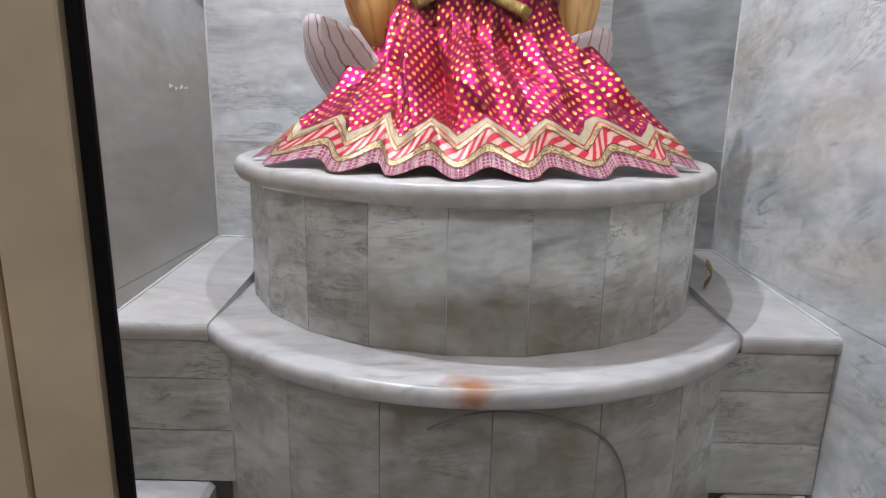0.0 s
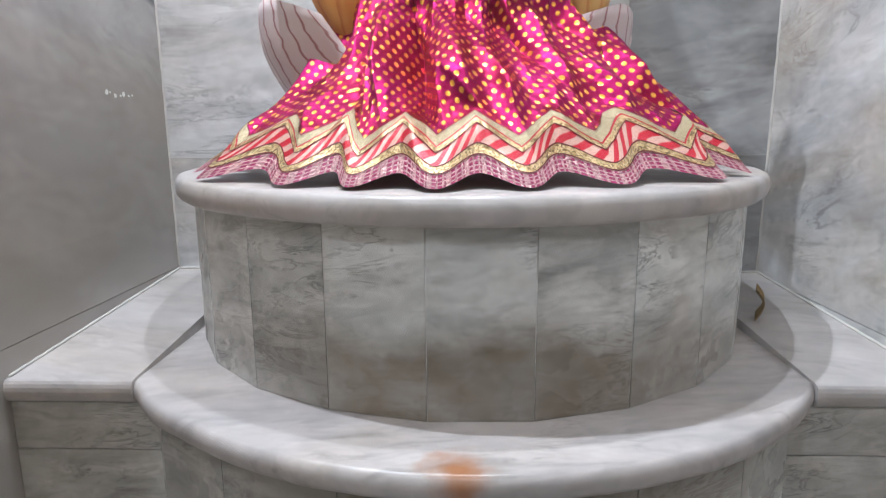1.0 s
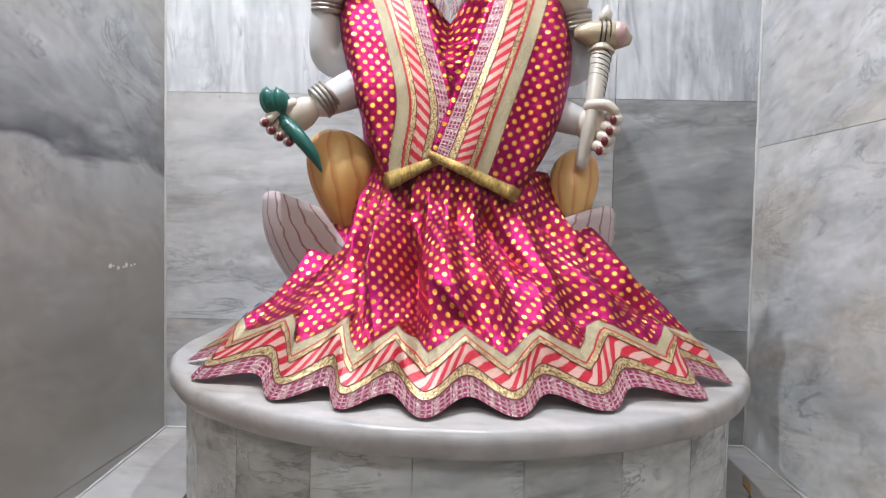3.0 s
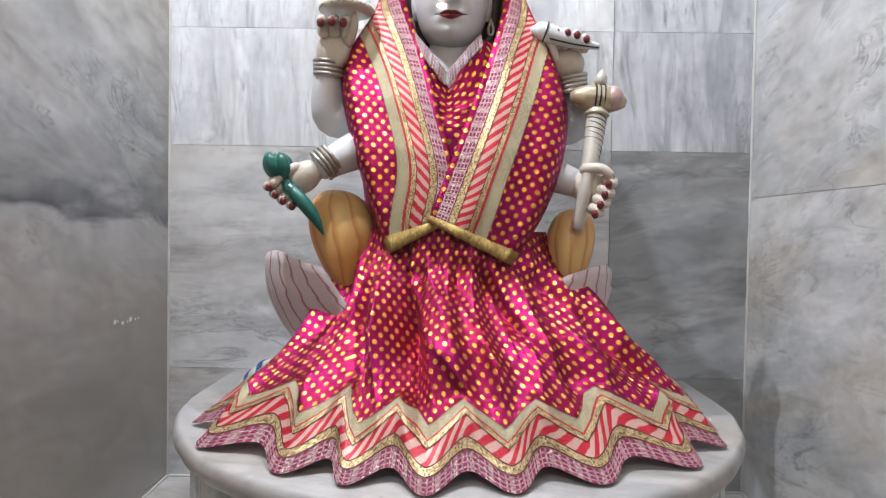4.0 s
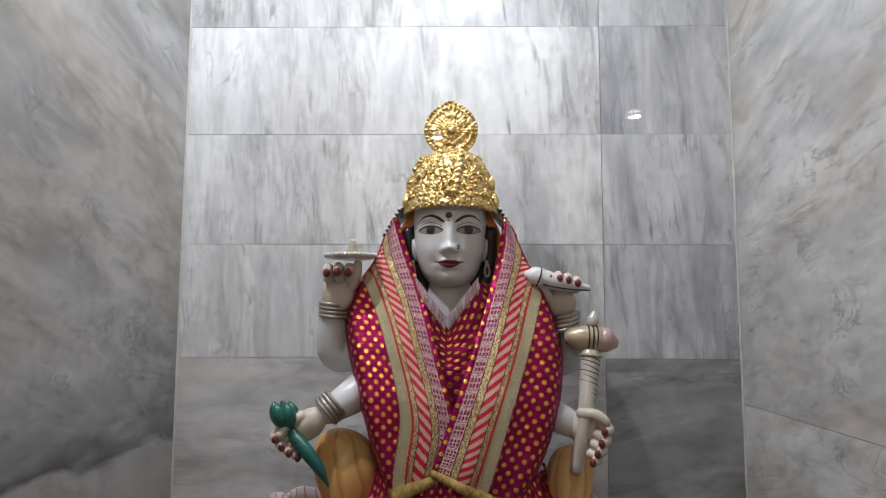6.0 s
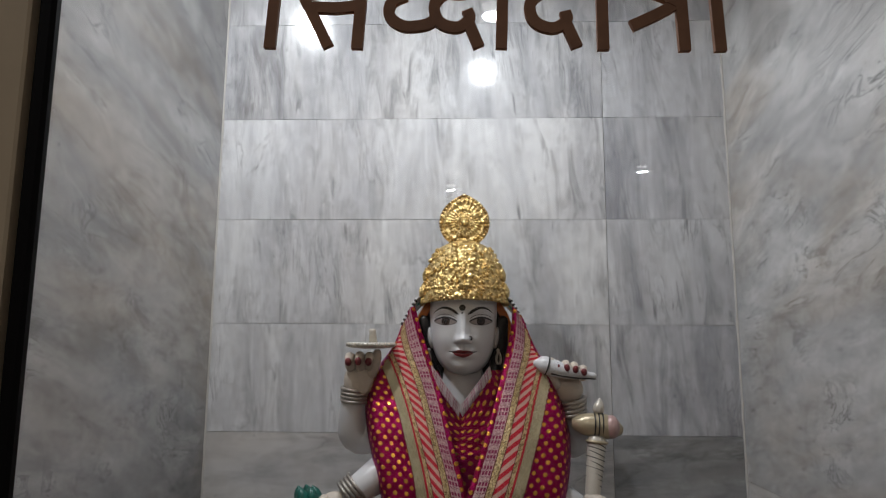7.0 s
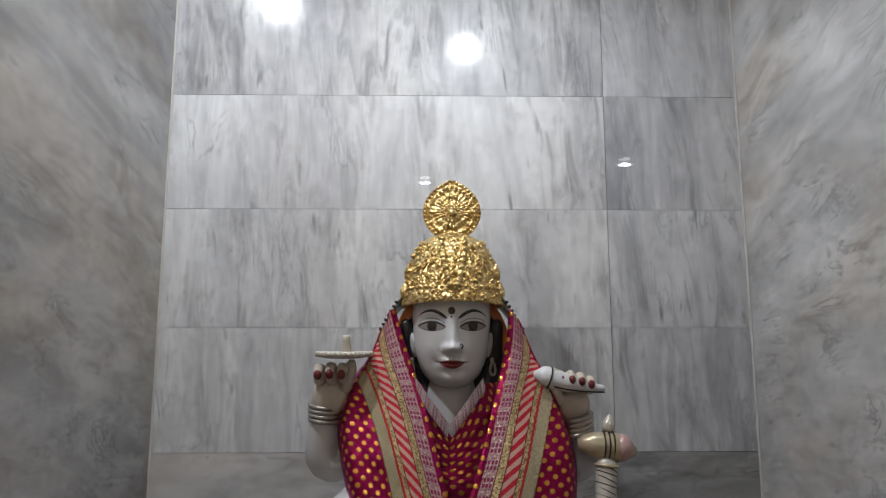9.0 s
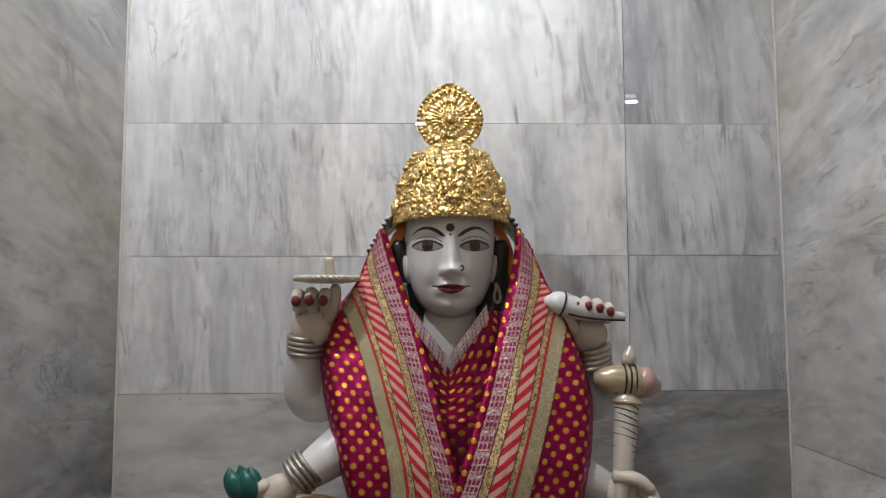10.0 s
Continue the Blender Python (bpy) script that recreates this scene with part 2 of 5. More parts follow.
def gold_metal():
    k = Nodes("embossed_gold")
    c = k.coord()
    vor = k.n("ShaderNodeTexVoronoi")
    k.link(c, vor.inputs["Vector"])
    vor.inputs["Scale"].default_value = 95.0
    n = k.noise(c, 40.0, 4, 0.6)
    h = k.math("ADD", k.math("MULTIPLY", vor.outputs["Distance"], -0.9), k.math("MULTIPLY", n, 0.7))
    k.bump(h, 0.9, 0.006)
    col = k.mix(k.ramp(n, [(0.35, 0.0), (0.65, 1.0)]), (0.54, 0.36, 0.12), (0.90, 0.69, 0.33))
    return k.finish(col, 0.36, 0.9)


M_GOLD = gold_metal()


def glitter(name, colours, scale, rough=0.35, metal=0.6, bumpy=0.6, dark=0.35):
    """Metallic braid: fine woven grain with bright and dark threads."""
    k = Nodes(name)
    uv = k.coord("UV")
    vor = k.n("ShaderNodeTexVoronoi")
    k.link(uv, vor.inputs["Vector"])
    vor.inputs["Scale"].default_value = scale
    cells = vor.outputs["Color"]
    sep = k.n("ShaderNodeSeparateColor")
    k.link(cells, sep.inputs[0])
    col = k.mix(sep.outputs[0], colours[0], colours[1])
    col = k.mix(k.ramp(sep.outputs[1], [(0.55, 0.0), (0.8, dark)]), col, tuple(c * 0.35 for c in colours[0]))
    k.bump(k.math("ADD", sep.outputs[2], k.noise(uv, scale * 0.4, 3)), bumpy, 0.002)
    return k.finish(col, rough, metal)


M_BRAID = glitter("gold_braid", [(0.50, 0.33, 0.13), (0.84, 0.66, 0.38)], 420.0, 0.38, 0.5, 0.9, 0.85)
M_ZARI = glitter("pale_gold_border", [(0.40, 0.32, 0.17), (0.66, 0.57, 0.38)], 800.0, 0.5, 0.3, 0.6, 0.5)
M_TRIM = glitter("gold_trim", [(0.30, 0.19, 0.04), (0.60, 0.42, 0.13)], 300.0, 0.5, 0.45, 0.7)


def lace(name, ground, thread):
    """Magenta net band with silver sequins in rows."""
    k = Nodes(name)
    uv = k.coord("UV")
    sep = k.n("ShaderNodeSeparateXYZ")
    k.link(uv, sep.inputs[0])
    fu = k.math("FRACT", k.math("MULTIPLY", sep.outputs[0], 115.0))
    fv = k.math("FRACT", k.math("MULTIPLY", sep.outputs[1], 150.0))
    fb = k.math("FRACT", k.math("MULTIPLY", sep.outputs[0], 38.0))
    grid = k.math("MAXIMUM", k.ramp(fu, [(0.30, 1.0), (0.38, 0.0)]), k.ramp(fv, [(0.30, 1.0), (0.38, 0.0)]))
    grid = k.math("MAXIMUM", grid, k.ramp(fb, [(0.24, 1.0), (0.30, 0.0)]))
    spark = k.noise(uv, 260.0, 2)
    amount = k.math("MULTIPLY", grid, k.ramp(spark, [(0.35, 0.35), (0.6, 1.0)]))
    col = k.mix(amount, ground, thread)
    k.bump(k.math("ADD", amount, spark), 1.0, 0.003)
    return k.finish(col, 0.35, k.math("MULTIPLY", amount, 0.6))


M_LACE = lace("sequinned_lace", (0.32, 0.012, 0.09), (0.80, 0.56, 0.54))
M_NECK = lace("silver_neck_lace", (0.40, 0.14, 0.20), (0.80, 0.74, 0.72))


def stripes():
    """Red and pinkish white slanting stripes of the woven border."""
    k = Nodes("red_white_stripes")
    uv = k.coord("UV")
    sep = k.n("ShaderNodeSeparateXYZ")
    k.link(uv, sep.inputs[0])
    a = k.math("ADD", k.math("MULTIPLY", sep.outputs[0], 46.0), k.math("MULTIPLY", sep.outputs[1], 40.0))
    a = k.math("ADD", a, k.math("MULTIPLY", k.noise(uv, 30.0, 3), 0.35))
    mask = k.ramp(k.math("FRACT", a), [(0.42, 0.0), (0.5, 1.0), (0.93, 1.0), (1.0, 0.0)])
    spark = k.noise(uv, 420.0, 2)
    pale = k.mix(spark, (0.50, 0.24, 0.19), (0.84, 0.56, 0.46))
    col = k.mix(mask, pale, (0.56, 0.008, 0.03))
    k.bump(spark, 0.3, 0.002)
    return k.finish(col, 0.4, 0.15)


M_STRIPE = stripes()
M_PIPE = plain("maroon_piping", (0.16, 0.02, 0.02), 0.6)
M_RED = plain("red_piping", (0.52, 0.012, 0.03), 0.45)


def dotted(name, ground, pitch, radius, sheen, velvet=0.7):
    """Satin ground with printed round gold-foil dots in a lozenge grid, uv in metres."""
    k = Nodes(name)
    uv = k.coord("UV")
    wob = k.noise(uv, 9.0, 2)
    p = k.mapped(uv, (1 / pitch, 1 / pitch, 0), (0, 0, 0))
    sep = k.n("ShaderNodeSeparateXYZ")
    k.link(p, sep.inputs[0])
    ds = []
    for off in (0.0, 0.5):
        du = k.math("SUBTRACT", k.math("FRACT", k.math("ADD", sep.outputs[0], off)), 0.5)
        dv = k.math("SUBTRACT", k.math("FRACT", k.math("ADD", sep.outputs[1], off)), 0.5)
        ds.append(k.math("SQRT", k.math("ADD", k.math("MULTIPLY", du, du), k.math("MULTIPLY", dv, dv))))
    d = k.math("MINIMUM", ds[0], ds[1])
    mask = k.ramp(d, [(radius - 0.02, 1.0), (radius + 0.02, 0.0)])
    weave = k.noise(k.mapped(uv, (900, 160, 1)), 1.0, 2)
    col = k.mix(k.ramp(weave, [(0.35, 0.0), (0.65, 1.0)]), ground, tuple(min(1, c * 1.35 + 0.004) for c in ground))
    # Random patches of the satin's magenta sheen, painted into the base colour.
    col = k.mix(k.math("MULTIPLY", k.ramp(wob, [(0.4, 0.0), (0.7, 1.0)]), 0.6), col, sheen)
    col = k.mix(mask, col, (0.90, 0.44, 0.07))
    crumple = k.noise(uv, 22.0, 4, 0.6, 0.6)
    k.bump(k.math("ADD", k.math("MULTIPLY", weave, 0.12), k.math("ADD", crumple, k.math("MULTIPLY", mask, 0.05))), 0.7, 0.009)
    return k.finish(col, k.math("SUBTRACT", 0.30, k.math("MULTIPLY", mask, 0.09)), k.math("ADD", 0.62, k.math("MULTIPLY", mask, 0.25)), IOR=1.9, Specular_Tint=(1.0, 0.12, 0.85, 1.0), Sheen_Weight=velvet, Sheen_Roughness=0.35, Sheen_Tint=(1.0, 0.15, 0.7, 1.0))


M_SKIRT = dotted("magenta_foil_satin", (0.21, 0.001, 0.017), 0.0275, 0.178, (0.33, 0.0015, 0.12), 0.0)
M_SHAWL = dotted("crimson_foil_satin", (0.23, 0.0012, 0.026), 0.0265, 0.182, (0.30, 0.0015, 0.10), 0.0)


def petal_paint():
    k = Nodes("pink_white_petal")
    uv = k.coord("UV")
    sep = k.n("ShaderNodeSeparateXYZ")
    k.link(uv, sep.inputs[0])
    a = k.math("ADD", k.math("ADD", k.math("MULTIPLY", sep.outputs[0], 8.0), k.math("MULTIPLY", sep.outputs[1], 1.5)), k.math("MULTIPLY", k.noise(k.mapped(uv, (1, 2.5, 1)), 2.6, 3), 1.1))
    f = k.math("ABSOLUTE", k.math("SUBTRACT", k.math("FRACT", a), 0.5))
    line = k.math("MULTIPLY", k.ramp(f, [(0.05, 1.0), (0.10, 0.0)]), k.ramp(sep.outputs[1], [(0.05, 0.55), (0.6, 1.0)]))
    tone = k.mix(k.noise(uv, 5.0, 4), (0.60, 0.47, 0.47), (0.70, 0.63, 0.64))
    return k.finish(k.mix(k.math("MULTIPLY", line, 0.85), tone, (0.30, 0.10, 0.10)), 0.35)


M_PETAL = petal_paint()


def bolster_paint():
    k = Nodes("orange_fluted_paint")
    uv = k.coord("UV")
    sep = k.n("ShaderNodeSeparateXYZ")
    k.link(uv, sep.inputs[0])
    c = k.coord()
    a = k.math("ADD", k.math("MULTIPLY", sep.outputs[0], 9.0), k.math("MULTIPLY", k.noise(c, 8.0, 3), 1.0))
    f = k.math("FRACT", a)
    tone = k.mix(k.ramp(k.noise(c, 7.0, 3), [(0.35, 0.0), (0.65, 1.0)]), (0.78, 0.55, 0.22), (0.74, 0.36, 0.10))
    col = k.mix(k.math("MULTIPLY", k.ramp(f, [(0.0, 0.9), (0.25, 0.0), (0.92, 0.0), (1.0, 0.9)]), 0.7), tone, (0.50, 0.13, 0.03))
    k.bump(k.noise(c, 30.0, 3), 0.1, 0.004)
    return k.finish(col, 0.33)


M_BOLSTER = bolster_paint()


def glass_pane():
    k = Nodes("clear_glass")
    out = k.tree.nodes["Material Output"]
    clear, gloss, mixer = k.n("ShaderNodeBsdfTransparent"), k.n("ShaderNodeBsdfGlossy"), k.n("ShaderNodeMixShader")
    clear.inputs[0].default_value = (0.97, 0.98, 0.975, 1)
    gloss.inputs["Roughness"].default_value = 0.006
    face = k.n("ShaderNodeLayerWeight").outputs["Facing"]
    k.link(k.math("ADD", 0.04, k.math("MULTIPLY", k.math("POWER", face, 5.0), 0.9)), mixer.inputs[0])
    k.link(clear.outputs[0], mixer.inputs[1])
    k.link(gloss.outputs[0], mixer.inputs[2])
    k.link(mixer.outputs[0], out.inputs[0])
    return k.mat


M_GLASS = glass_pane()


def emitter(name, colour, strength):
    k = Nodes(name)
    return k.finish((0.8, 0.8, 0.8), 0.5, 0.0, Emission_Color=(*colour, 1.0), Emission_Strength=strength)


M_LED = emitter("lit_led_disc", (1.0, 0.98, 0.95), 7.0)


# ---- mesh tools ----
def part(name, bm, material, parent=None, label="", smooth=False):
    """Links a bmesh as one mesh object under a thing or a part."""
    me = bpy.data.meshes.new(name)
    bm.normal_update()
    bm.to_mesh(me)
    bm.free()
    for m in material if isinstance(material, (list, tuple)) else [material]:
        me.materials.append(m)
    if smooth:
        me.polygons.foreach_set("use_smooth", [True] * len(me.polygons))
    ob = new(name, me)
    if parent:
        ob.parent = parent
    if label:
        ob["label"] = label
    return ob


def thing(name, label, category, group="", kind=""):
    return tagged(new(name), label, category, group, kind)


def box(bm, lo, hi, bevel=0.0, mat=0):
    res = bmesh.ops.create_cube(bm, size=1.0)
    vs = res["verts"]
    for v in vs:
        v.co = Vector([lo[i] + (v.co[i] + 0.5) * (hi[i] - lo[i]) for i in range(3)])
    fs = {f for v in vs for f in v.link_faces}
    for f in fs:
        f.material_index = mat
    if bevel:
        es = {e for v in vs for e in v.link_edges}
        bmesh.ops.bevel(bm, geom=list(es), offset=bevel, segments=1, affect="EDGES", material=mat)
    return vs


def boxed(lo, hi, bevel=0.0):
    bm = bmesh.new()
    box(bm, lo, hi, bevel)
    return bm


def grid(bm, fn, nu, nv, mat=0, close_u=False, uv=None):
    """A sheet fn(u, v) over the unit square; uv(u, v) gives its texture place."""
    layer = bm.loops.layers.uv.verify()
    cols = nu if close_u else nu + 1
    vs = [[bm.verts.new(fn(i / nu, j / nv)) for j in range(nv + 1)] for i in range(cols)]
    uvf = uv or (lambda a, b: (a, b))
    for i in range(nu):
        for j in range(nv):
            f = bm.faces.new((vs[i][j], vs[(i + 1) % cols][j], vs[(i + 1) % cols][j + 1], vs[i][j + 1]))
            f.material_index, f.smooth = mat, True
            for l, (a, b) in zip(f.loops, ((i, j), (i + 1, j), (i + 1, j + 1), (i, j + 1))):
                l[layer].uv = uvf(a / nu, b / nv)
    return vs


def loft(bm, rings, seg=32, mat=0, power=2.0):
    """Rings of (z, cx, cy, rx, ry), closed at both ends."""
    def ring(z, cx, cy, rx, ry):
        out = []
        for i in range(seg):
            a = 2 * math.pi * i / seg
            c, s = math.cos(a), math.sin(a)
            out.append(bm.verts.new((cx + rx * math.copysign(abs(c) ** (2 / power), c), cy + ry * math.copysign(abs(s) ** (2 / power), s), z)))
        return out
    rs = [ring(*r) for r in rings]
    for a, b in zip(rs, rs[1:]):
        for i in range(seg):
            f = bm.faces.new((a[i], a[(i + 1) % seg], b[(i + 1) % seg], b[i]))
            f.smooth, f.material_index = True, mat
    for r, flip in ((rs[0], True), (rs[-1], False)):
        f = bm.faces.new(list(reversed(r)) if flip else r)
        f.material_index = mat


def spline(points, n):
    """n + 1 points on a smooth line through the given ones."""
    ps = [Vector(p) for p in points]
    ps = [2 * ps[0] - ps[1]] + ps + [2 * ps[-1] - ps[-2]]
    out = []
    m = len(ps) - 3
    for k in range(n + 1):
        t = m * k / n
        i = min(int(t), m - 1)
        f = t - i
        a, b, c, d = ps[i:i + 4]
        out.append(0.5 * ((2 * b) + (c - a) * f + (2 * a - 5 * b + 4 * c - d) * f * f + (3 * b - a - 3 * c + d) * f ** 3))
    return out


def tube(bm, points, radii, seg=12, mat=0, steps=0, flat=1.0):
    """A round limb along points; radii one for each point, rounded ends."""
    n = steps or 4 * (len(points) - 1)
    ps = spline(points, n)
    rr = [r.x for r in spline([(r, 0, 0) for r in radii], n)]
    axis = (ps[-1] - ps[0]).normalized()
    side = axis.orthogonal().normalized()
    ends = [(ps[0] - (ps[1] - ps[0]).normalized() * rr[0] * 0.6, rr[0] * 0.55)]
    line = ends + list(zip(ps, rr)) + [(ps[-1] + (ps[-1] - ps[-2]).normalized() * rr[-1] * 0.6, rr[-1] * 0.55)]
    rings = []
    for k, (p, r) in enumerate(line):
        a, b = line[max(0, k - 1)][0], line[min(len(line) - 1, k + 1)][0]
        d = (b - a).normalized()
        side = (side - d * side.dot(d)).normalized()
        up = d.cross(side)
        rings.append([bm.verts.new(p + r * (math.cos(2 * math.pi * i / seg) * side + flat * math.sin(2 * math.pi * i / seg) * up)) for i in range(seg)])
    for a, b in zip(rings, rings[1:]):
        for i in range(seg):
            f = bm.faces.new((a[i], a[(i + 1) % seg], b[(i + 1) % seg], b[i]))
            f.smooth, f.material_index = True, mat
    for r, flip in ((rings[0], True), (rings[-1], False)):
        f = bm.faces.new(list(reversed(r)) if flip else r)
        f.material_index, f.smooth = mat, True


def ball(bm, centre, radii, mat=0, seg=16, turn=(0, 0, 0)):
    m = pose(*centre, *turn) @ Matrix.Diagonal((*(radii if isinstance(radii, tuple) else (radii,) * 3), 1))
    res = bmesh.ops.create_uvsphere(bm, u_segments=seg, v_segments=max(6, seg * 2 // 3), radius=1.0, matrix=m)
    for f in {f for v in res["verts"] for f in v.link_faces}:
        f.material_index, f.smooth = mat, True


def ring_band(bm, centre, axis, radius, thick, mat=0, seg=24, squash=1.0):
    """A bangle: a small torus about an axis."""
    d = Vector(axis).normalized()
    a = d.orthogonal().normalized()
    b = d.cross(a)
    c = Vector(centre)
    rows = []
    for i in range(seg):
        t = 2 * math.pi * i / seg
        out = math.cos(t) * a + math.sin(t) * b
        rows.append([bm.verts.new(c + radius * out + thick * (math.cos(s) * out + math.sin(s) * d * squash)) for s in [math.pi * k / 3 for k in range(6)]])
    for i in range(seg):
        for k in range(6):
            f = bm.faces.new((rows[i][k], rows[(i + 1) % seg][k], rows[(i + 1) % seg][(k + 1) % 6], rows[i][(k + 1) % 6]))
            f.smooth, f.material_index = True, mat


# ---- the setting ----
XL, XR, YB, YF, ZF, ZC, ZH = -0.405, 1.085, 2.045, 0.74, 0.30, 3.48, 3.2
SPLAY = 0.03


def left_x(y):
    return XL - SPLAY * (YB - y)


def right_x(y):
    return XR + SPLAY * (YB - y)


def structure(name, bm, material, label):
    return tagged(part(name, bm, material), label, "wall" if "wall" in name else name.split("_")[0], kind="structure")


wall_back = structure("wall_back", boxed((XL - 0.15, YB + 0.0015, ZF), (XR + 0.15, YB + 0.13, ZC + 0.1)), M_GROUT, "back wall of the niche lined with grey-white marble slabs")


def side_core(name, sign):
    bm = bmesh.new()
    vs = box(bm, (0, 0, ZF), (1, 1, ZC + 0.1))
    for v in vs:
        y = YF + v.co.y * (YB + 0.012 - YF)
        x = (left_x(y) if sign < 0 else right_x(y)) + sign * (0.0015 + (v.co.x if sign > 0 else 1 - v.co.x) * 0.12)
        v.co = (x, y, v.co.z)
    return bm


wall_left = structure("wall_left", side_core("l", -1), M_GROUT, "side wall of the niche lined with clouded grey marble slabs")
wall_right = structure("wall_right", side_core("r", 1), M_GROUT, "side wall of the niche lined with warm-veined marble slabs")
structure("ceiling", boxed((XL - 0.2, YF, ZC), (XR + 0.2, YB + 0.1, ZC + 0.08)), M_CEIL, "plain white plaster ceiling of the niche")

# the front: cream stone jambs round the opening, hall beyond
OX0, OX1, OZ = -0.008, 0.728, 2.452


def front_wall():
    bm = bmesh.new()
    box(bm, (-3.0, 0.706, ZF), (-0.098, 0.745, ZH))
    box(bm, (-0.096, 0.711, ZF), (OX0 - 0.0145, 0.745, 2.60), 0.002)
    box(bm, (OX1 + 0.0145, 0.711, ZF), (OX1 + 0.105, 0.745, 2.60), 0.002)
    box(bm, (OX1 + 0.107, 0.706, ZF), (3.2, 0.745, ZH))
    box(bm, (-0.098, 0.706, 2.602), (OX1 + 0.107, 0.745, ZH))
    box(bm, (OX0 - 0.0145, 0.711, OZ + 0.06), (OX1 + 0.0145, 0.745, 2.60), 0.002)
    return bm


structure("wall_front", front_wall(), M_JAMB, "cream stone front wall with the framed opening of the niche")
structure("wall_hall_left", boxed((-3.1, -5.0, ZF), (-3.0, 0.745, ZH)), M_HALL, "plain pale side wall of the hall")
structure("wall_hall_right", boxed((3.2, -5.0, ZF), (3.3, 0.745, ZH)), M_HALL, "plain pale side wall of the hall")
structure("wall_hall_back", boxed((-3.1, -5.1, ZF), (3.3, -5.0, ZH)), M_HALL, "plain pale end wall of the hall")
structure("floor", boxed((-3.1, -5.1, ZF - 0.1), (3.3, YB + 0.13, ZF)), M_FLOOR, "grey polished stone floor")
structure("ceiling_hall", boxed((-3.1, -5.1, ZH), (3.3, 0.745, ZH + 0.25)), M_CEIL, "plain white plaster ceiling of the hall")

# ---- framed glass front with its lettering ----
front = thing("glass_front", "clear glass front in a dark brown frame", "glass door")
for nm, lo, hi in (("stile", (OX0 - 0.014, 0.7185, ZF), (OX0, 0.7295, OZ + 0.06)), ("stile", (OX1, 0.7185, ZF), (OX1 + 0.014, 0.7295, OZ + 0.06)),
                   ("head_rail", (OX0, 0.7185, OZ), (OX1, 0.7295, OZ + 0.06)), ("bottom_rail", (OX0, 0.7185, ZF), (OX1, 0.7295, ZF + 0.08))):
    bm = boxed(lo, hi, 0.003)
    if nm == "head_rail":
        for v in bm.verts:
            if v.co.z < OZ + 0.03:
                v.co.z += 0.007 - 0.019 * (v.co.x - OX0) / (OX1 - OX0)
    part(nm, bm, M_FRAME, front)
pane = part("pane", boxed((OX0 - 0.004, 0.7250, ZF + 0.076), (OX1 + 0.004, 0.7262, OZ + 0.004)), M_GLASS, front, "clear reflective glass pane")
pane.visible_shadow = False

STROKES = {
    "i_sign": [((505, 248), (497, 384)), ((497, 246), (499, 218), (520, 201), (550, 206), (580, 226), (604, 250))],
    "sa": [((483, 248), (663, 255)), ((578, 254), (575, 290), (549, 299), (560, 325), (588, 383)), ((562, 318), (600, 320), (638, 316)), ((640, 254), (632, 387))],
    "dha": [((712, 276), (716, 258), (700, 250), (683, 263), (684, 285), (708, 300)), ((706, 300), (684, 312), (682, 335), (704, 351), (736, 349), (752, 340))],
    "da": [((725, 256), (880, 258)), ((801, 258), (799, 296), (766, 298), (750, 318), (758, 345), (785, 354), (804, 340), (800, 326)), ((800, 340), (818, 386))],
    "long_i_sign": [((856, 258), (852, 389)), ((866, 258), (852, 232), (830, 206), (808, 201), (795, 216), (793, 240), (799, 258))],
    "da_second": [((880, 258), (1010, 261)), ((946, 260), (944, 296), (914, 299), (896, 318), (903, 346), (930, 357), (951, 345), (949, 330)), ((948, 345), (966, 388))],
    "aa_sign": [((1005, 261), (1005, 393))],
    "tra": [((1010, 261), (1197, 264)), ((1122, 263), (1126, 396)), ((1038, 298), (1082, 301), (1120, 318)), ((1120, 318), (1085, 338), (1048, 355))],
    "long_i_sign_second": [((1174, 264), (1179, 397)), ((1184, 262), (1166, 234), (1146, 210), (1122, 204), (1107, 216), (1103, 240), (1108, 262))],
}
lettering = thing("lettering", "dark brown wooden letters in a row on the glass", "lettering")
layer_no = 0
for letter, strokes in STROKES.items():
    bm = bmesh.new()
    for st in strokes:
        layer_no += 1
        pts = [Vector((0.161 + (x - 483) * 0.000519, 0, 2.3290 - (y - 248) * 0.000519)) for x, y in st]
        line = spline(pts, 5 * (len(pts) - 1)) if len(pts) > 2 else pts
        half = 0.0045
        ys = (0.7205 - 0.00008 * (layer_no % 7), 0.7248)
        rows = []
        for k, p in enumerate(line):
            d = (line[min(k + 1, len(line) - 1)] - line[max(k - 1, 0)]).normalized()
            side = Vector((-d.z, 0, d.x)) * half
            rows.append([bm.verts.new((q.x, yy, q.z)) for q, yy in ((p + side, ys[0]), (p - side, ys[0]), (p - side, ys[1]), (p + side, ys[1]))])
        for a, b in zip(rows, rows[1:]):
            for i in range(4):
                bm.faces.new((a[i], a[(i + 1) % 4], b[(i + 1) % 4], b[i]))
        bm.faces.new(rows[0])
        bm.faces.new(list(reversed(rows[-1])))
    bmesh.ops.recalc_face_normals(bm, faces=bm.faces)
    part("letter", bm, M_LETTER, lettering)

